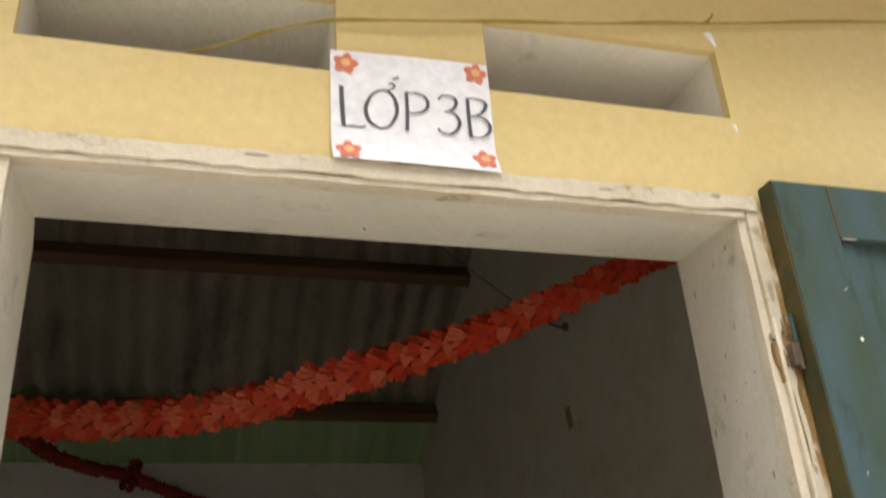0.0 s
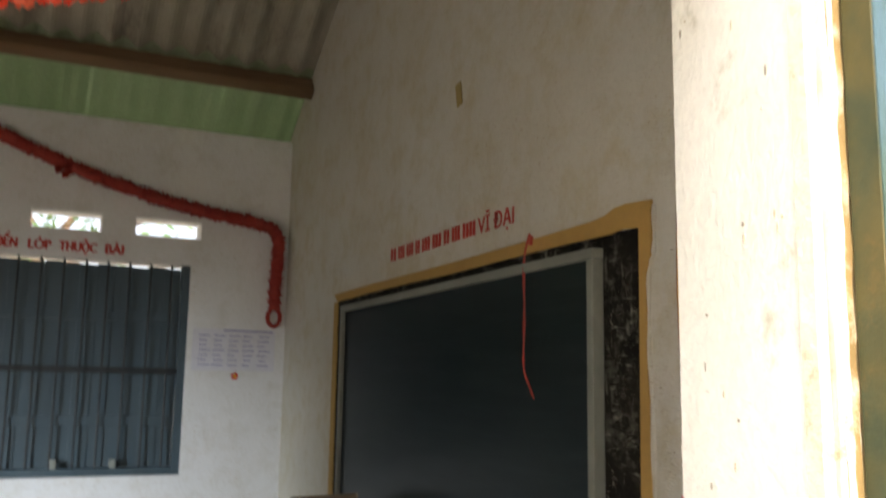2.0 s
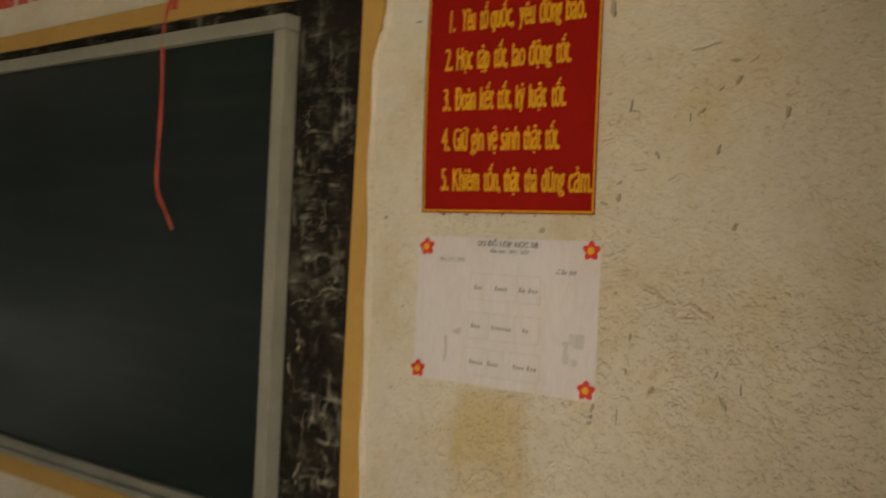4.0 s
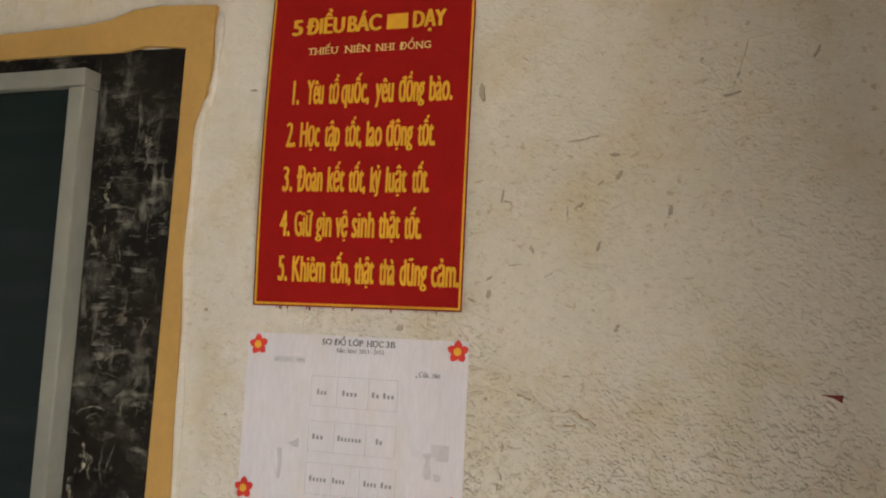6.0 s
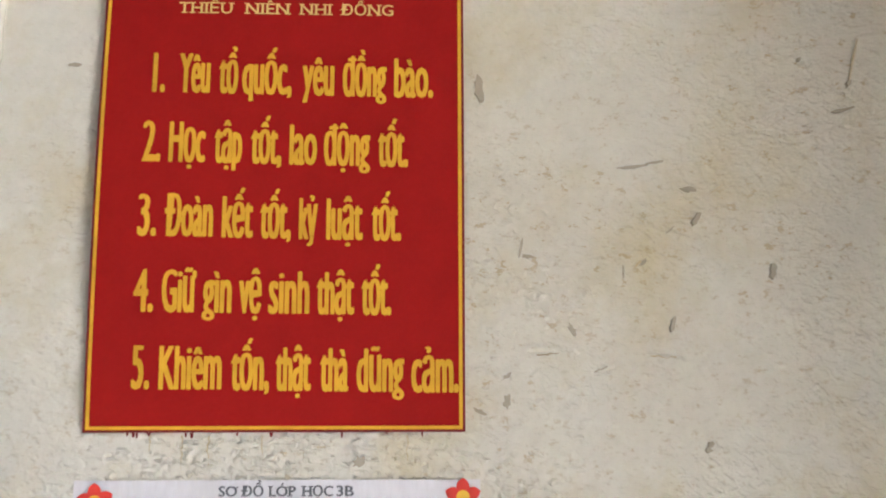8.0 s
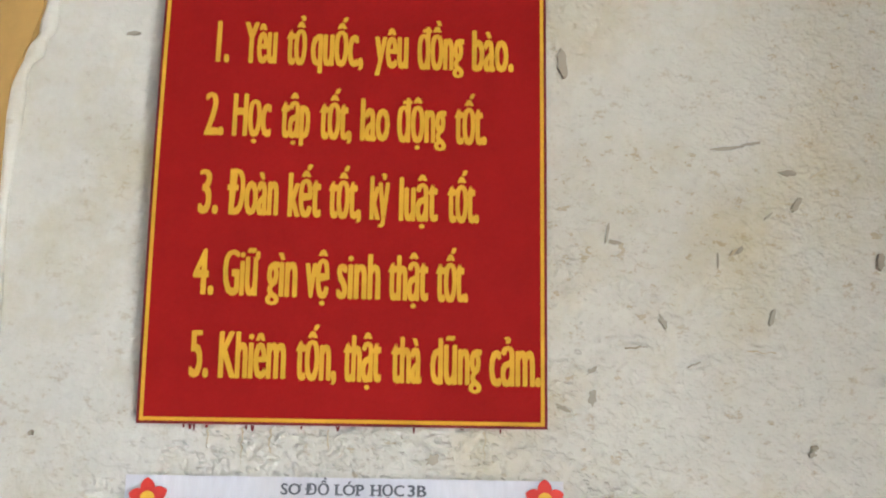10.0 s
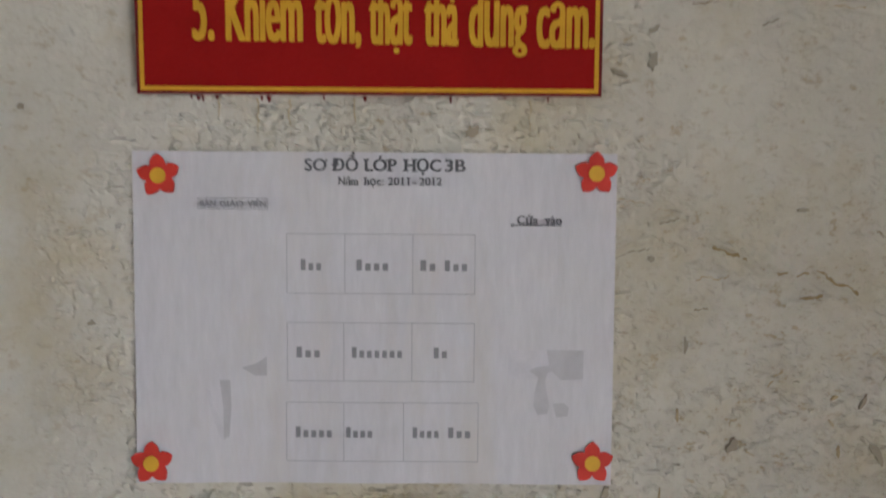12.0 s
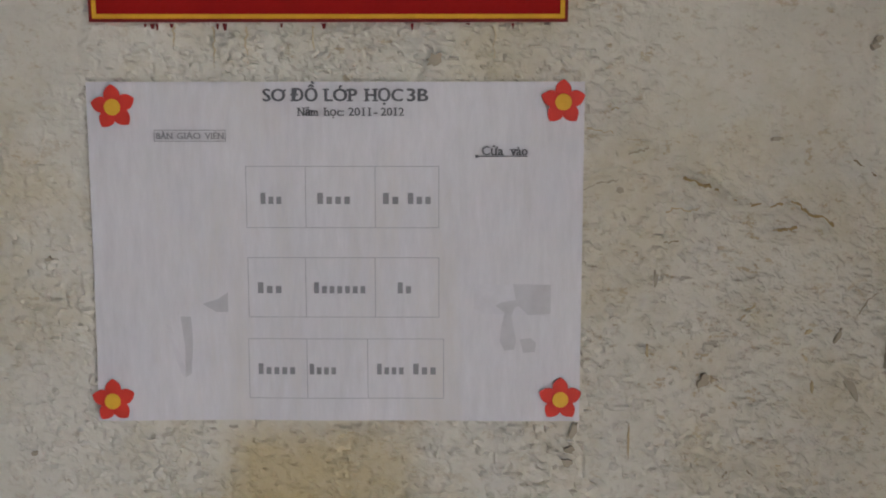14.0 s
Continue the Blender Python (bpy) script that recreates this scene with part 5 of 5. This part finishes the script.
# names stand as plain bars, one short bar for each letter group
for u0, u1, v in ((5.916, 5.896, 1.2295), (5.868, 5.838, 1.2295), (5.813, 5.797, 1.2295), (5.792, 5.770, 1.2295), (5.920, 5.897, 1.1535), (5.872, 5.826, 1.1535), (5.801, 5.787, 1.1535),
                  (5.921, 5.887, 1.083), (5.877, 5.852, 1.083), (5.819, 5.794, 1.083), (5.788, 5.766, 1.083)):
    n = max(2, round((u0 - u1) / 0.0068))
    for i in range(n):
        a = u0 + (u1 - u0) * i / n
        bar("name_bar", plan_sheet, a, a - (u0 - u1) / n * 0.62, v, v + (0.0094 if i == 0 else 0.0062), NAMEINK, plan, 0.001)
for u, v, t in ((6.037, 1.310, 0.1), (5.663, 1.314, 0.0), (6.046, 1.060, 0.05), (5.662, 1.062, 0.0)):
    paper_flower(plan_sheet, u, v, 0.019, 0.0012, t, plan)
# grey print of the sheet's back showing through
for pts, ink, lift in (([(5.736, 1.161), (5.672, 1.161), (5.672, 1.134), (5.690, 1.135), (5.736, 1.136)], GHOST, 0.0006), ([(5.703, 1.1615), (5.671, 1.161), (5.671, 1.136), (5.690, 1.135), (5.700, 1.144)], GHOSTDARK, 0.0009),
                       ([(5.718, 1.143), (5.712, 1.146), (5.700, 1.148), (5.692, 1.151), (5.692, 1.146), (5.702, 1.141), (5.704, 1.134), (5.702, 1.122), (5.700, 1.112), (5.702, 1.105), (5.710, 1.104), (5.714, 1.112), (5.713, 1.124), (5.710, 1.137)], GHOSTDARK, 0.0012),
                       ([(5.697, 1.114), (5.688, 1.115), (5.683, 1.111), (5.684, 1.103), (5.694, 1.102)], GHOSTDARK, 0.0009), ([(6.000, 1.127), (5.995, 1.124), (5.991, 1.108), (5.985, 1.092), (5.982, 1.082), (5.986, 1.080), (5.992, 1.096)], GHOST, 0.0009),
                       ([(5.987, 1.133), (5.978, 1.133), (5.977, 1.110), (5.979, 1.083), (5.984, 1.080), (5.984, 1.108)], GHOSTDARK, 0.0012), ([(5.968, 1.144), (5.955, 1.148), (5.946, 1.154), (5.946, 1.137), (5.956, 1.137)], GHOSTDARK, 0.0009)):
    part("print_through", outline_slab(pts, plan_sheet, lift * 0.4), ink, plan)


# ---- garlands ----
def petal_mesh(size):
    """A pleated paper fan: five ribs and a scalloped rim, curling outwards."""
    bm = bmesh.new()
    n = 9
    rows = []
    for r in (0.06, 0.45, 0.80, 1.0):
        row = []
        for i in range(n):
            a = (i / (n - 1) - 0.5) * 1.75
            rim = r * (1.0 + (0.045 if r > 0.9 else 0.0) * (1 if i % 2 else -1))
            z = 0.24 * r * r - 0.16 * abs(a) ** 2 * r + 0.045 * r * (1 if i % 2 else -1)
            row.append(bm.verts.new((size * rim * 0.86 * math.sin(a), size * rim * math.cos(a), size * z)))
        rows.append(row)
    for p, q in zip(rows, rows[1:]):
        for i in range(n - 1):
            bm.faces.new((p[i], p[i + 1], q[i + 1], q[i]))
    me = bpy.data.meshes.new("petal")
    bm.to_mesh(me)
    bm.free()
    return me


def along(points, step):
    """Evenly spaced places along a polyline, each with its direction."""
    out, left = [], 0.0
    for a, b in zip(points, points[1:]):
        d, length = (b - a).normalized(), (b - a).length
        while left < length:
            out.append((a + d * left, d))
            left += step
        left -= length
    return out


BIG = [(-0.4, 6.70, 2.52), (0.1, 6.52, 2.38), (0.572, 6.349, 2.300), (0.807, 6.234, 2.266), (1.171, 6.055, 2.262), (1.508, 5.889, 2.325), (1.81, 5.741, 2.392), (2.036, 5.63, 2.466), (2.277, 5.512, 2.560), (2.62, 5.35, 2.69), (2.895, 5.22, 2.79)]
big = thing("paper_garland", "thick orange-red folded crepe paper garland hung behind the door", "garland")


def slim(x):
    """The garland thins out towards its end beside the door."""
    return 1.0 - 0.26 * min(1.0, max(0.0, (x - 1.45) / 0.85))


path = spline(BIG, 8)
# core in deeper red: the shade between the petals put into its colour
part("cord", tube(path, [slim(p.x) * (0.031 + 0.003 * math.sin(i * 2.1)) for i, p in enumerate(path)], 8), CREPEDARK, big, "folded paper core")
flap = petal_mesh(0.056)
flap.materials.append(CREPE)
rnd = random.Random(11)
rest = bmesh.new()
for k, (p, d) in enumerate(along(path, 0.031)):
    side = d.cross(Vector((0, 0, 1))).normalized()
    for j in range(6):
        a = math.tau * (j + 0.5 * (k % 2)) / 6 + 0.25 * math.sin(k * 0.23) + rnd.uniform(-0.10, 0.10)
        out = (math.cos(a) * side + math.sin(a) * side.cross(d)).normalized()
        y = (out * rnd.uniform(0.05, 0.28) - d * rnd.uniform(0.85, 1.0) + d.cross(out) * (0.3 if (j + k) % 2 else -0.3)).normalized()
        z = out - y * out.dot(y)
        z.normalize()
        m = Matrix((y.cross(z), y, z)).transposed().to_4x4()
        m = Matrix.Translation(p + out * 0.033 * slim(p.x)) @ m @ Matrix.Scale(rnd.uniform(0.85, 1.15) * slim(p.x), 4)
        if 0.80 < p.x < 2.05:
            ob = new("petal", flap)
            ob.matrix_basis = m
            ob.parent = big
        else:
            tmp = flap.copy()
            tmp.transform(m)
            rest.from_mesh(tmp)
            bpy.data.meshes.remove(tmp)
tagged(part("paper_fringe", rest, CREPE, big), kind="stuff")

THIN = [(-1.3, 8.6, 3.55), (-0.6, 9.2, 3.36), (-0.005, 9.60, 3.169), (0.30, 9.95, 3.06), (0.70, 10.18, 3.005), (1.34, 10.31, 2.79), (1.915, 10.34, 2.63), (2.316, 10.35, 2.557), (2.63, 10.36, 2.515), (2.77, 10.36, 2.47), (2.812, 10.36, 2.36), (2.80, 10.365, 2.05), (2.802, 10.365, 1.90)]
thin = thing("paper_garland", "thin dark red crepe paper garland across the back corner", "garland")
path = spline(THIN, 10)
part("cord", tube(path, [0.043 + 0.006 * math.sin(i * 1.7) for i in range(len(path))], 8), CREPEDARK, thin, "folded paper core", True)
bm = bmesh.new()
rnd = random.Random(3)
for p, d in along(path, 0.022):
    side = d.orthogonal().normalized()
    for j in range(7):
        a = rnd.uniform(0, math.tau)
        out = math.cos(a) * side + math.sin(a) * d.cross(side)
        r = rnd.uniform(0.044, 0.060)
        t = d.cross(out) * rnd.uniform(0.016, 0.028)
        q = p + d * rnd.uniform(-0.01, 0.01)
        tip = q + out * r - d * rnd.uniform(0.01, 0.04)
        vs = [bm.verts.new(v) for v in (q + out * 0.012 - t * 0.4, q + out * 0.012 + t * 0.4, tip + t, tip - t)]
        bm.faces.new(vs)
for centre in ((0.70, 10.17, 2.945), (0.74, 10.17, 3.075), (1.34, 10.30, 2.745)):
    for j in range(30):
        o = Vector((rnd.gauss(0, 1), rnd.gauss(0, 1), rnd.gauss(0, 1))).normalized()
        s = o.orthogonal() * 0.018
        c = Vector(centre) + o * 0.015
        bm.faces.new([bm.verts.new(v) for v in (c - s, c + s, c + o * 0.04 + s, c + o * 0.04 - s)])
tagged(part("paper_fringe", bm, CREPEDARK, thin, "ruffled dark red paper"), kind="stuff")
ring = [(2.802 + 0.045 * math.sin(a), 10.37, 1.845 + 0.062 * math.cos(a)) for a in [math.tau * k / 24 for k in range(24)]]
part("loop", tube(ring, 0.016, 8, closed=True), CREPEDARK, thin, "looped end of the garland")


# ---- chair ----
def chair():
    """A plain wooden classroom chair, seen from its front corner."""
    c = thing("wooden_chair", "pale tan wooden chair with grey seat by the blackboard wall", "chair")
    w, dp, h, top = 0.36, 0.40, 0.43, 0.828
    for x in (-w / 2 + 0.02, w / 2 - 0.02):
        part("front_leg", box(x - 0.02, x + 0.02, -dp / 2, -dp / 2 + 0.04, 0.0, h - 0.022, 0.004), CHAIRWOOD, c)
        bm = box(x - 0.02, x + 0.02, dp / 2 - 0.04, dp / 2, 0.0, h, 0.004)
        lean = Matrix.Translation((0, 0, h)) @ Matrix.Rotation(radians(-7), 4, "X") @ Matrix.Translation((0, 0, -h))
        part("back_leg", bm, CHAIRWOOD, c)
        part("back_post", box(x - 0.02, x + 0.02, dp / 2 - 0.036, dp / 2 - 0.002, h - 0.01, top, 0.004, lean), CHAIRWOOD, c)
    lean = Matrix.Translation((0, dp / 2, h)) @ Matrix.Rotation(radians(-7), 4, "X") @ Matrix.Translation((0, -dp / 2, -h))
    pts = [(-w / 2, top), (w / 2, top), (w / 2, top - 0.075)] + [(w / 2 - 0.04 - 0.28 * k / 8, top - 0.075 + 0.022 * math.sin(math.pi * k / 8)) for k in range(9)] + [(-w / 2, top - 0.075)]
    bm = outline_slab(pts, lambda u, v, d: (u, dp / 2 - 0.034 + d, v), 0.02)
    bm.transform(lean)
    part("top_rail", bm, CHAIRWOOD, c)
    part("back_slat", box(-w / 2 + 0.04, w / 2 - 0.04, dp / 2 - 0.03, dp / 2 - 0.012, 0.655, 0.715, 0.004, lean), CHAIRWOOD, c)
    part("seat", box(-w / 2 - 0.012, w / 2 + 0.012, -dp / 2 - 0.015, dp / 2 - 0.03, h - 0.02, h, 0.006), SEATGREY, c, "worn blue-grey seat board")
    for y in (-dp / 2 + 0.008, dp / 2 - 0.035):
        part("apron", box(-w / 2 + 0.042, w / 2 - 0.042, y, y + 0.02, h - 0.075, h - 0.022, 0.002), CHAIRWOOD, c)
    for x in (-w / 2 + 0.008, w / 2 - 0.028):
        part("apron", box(x, x + 0.02, -dp / 2 + 0.042, dp / 2 - 0.042, h - 0.075, h - 0.022, 0.002), CHAIRWOOD, c)
        part("stretcher", box(x, x + 0.018, -dp / 2 + 0.042, dp / 2 - 0.042, 0.22, 0.25, 0.002), CHAIRWOOD, c)
    part("stretcher", box(-w / 2 + 0.042, w / 2 - 0.042, -dp / 2 + 0.01, -dp / 2 + 0.028, 0.27, 0.30, 0.002), CHAIRWOOD, c)
    return c


seat = chair()
seat.matrix_basis = pose(2.625, 8.18, 0, 0, 0, 9)

scrap = thing("paper_scrap", "crumpled white paper scrap on the floor", "paper scrap")
bm = bmesh.new()
bmesh.ops.create_icosphere(bm, subdivisions=2, radius=0.03)
for v in bm.verts:
    v.co *= 1 + 0.5 * (noise.noise(v.co * 60))
    v.co.z = max(-0.012, v.co.z * 0.4) + 0.012
    v.co += Vector((2.385, 9.72, 0))
part("crumple", bm, SIGNPAPER, scrap)

# ---- greenery behind the vents ----
tree = thing("tree", "leafy green tree standing behind the school", "tree")
part("trunk", tube(spline([(1.2, 14.0, -0.2), (1.3, 14.1, 1.4), (1.1, 14.0, 3.0), (1.3, 13.9, 4.4)], 5), [0.16 - 0.006 * i for i in range(16)], 10), TIMBER, tree)
for k in range(6):
    a = math.tau * k / 6
    part("limb", tube(spline([(1.2, 14.0, 2.2 + 0.25 * k), (1.2 + 0.9 * math.cos(a), 14 + 0.7 * math.sin(a), 3.0 + 0.2 * k), (1.2 + 2.0 * math.cos(a), 14 + 1.2 * math.sin(a), 3.5 + 0.3 * k)], 4), [0.06 - 0.005 * i for i in range(9)], 6), TIMBER, tree)
bm = bmesh.new()
rnd = random.Random(21)
for k in range(2600):
    p = Vector((1.2 + rnd.gauss(0, 1.5), 14 + rnd.gauss(0, 0.8), 3.6 + rnd.gauss(0, 0.8)))
    o = Vector((rnd.gauss(0, 1), rnd.gauss(0, 1), rnd.gauss(0, 0.6))).normalized()
    s = o.orthogonal().normalized() * rnd.uniform(0.025, 0.045)
    length = rnd.uniform(0.08, 0.14)
    bm.faces.new([bm.verts.new(v) for v in (p, p + o * length * 0.5 + s, p + o * length, p + o * length * 0.5 - s)])
tagged(part("crown", bm, LEAF, tree, "scattered green leaves"), kind="stuff")
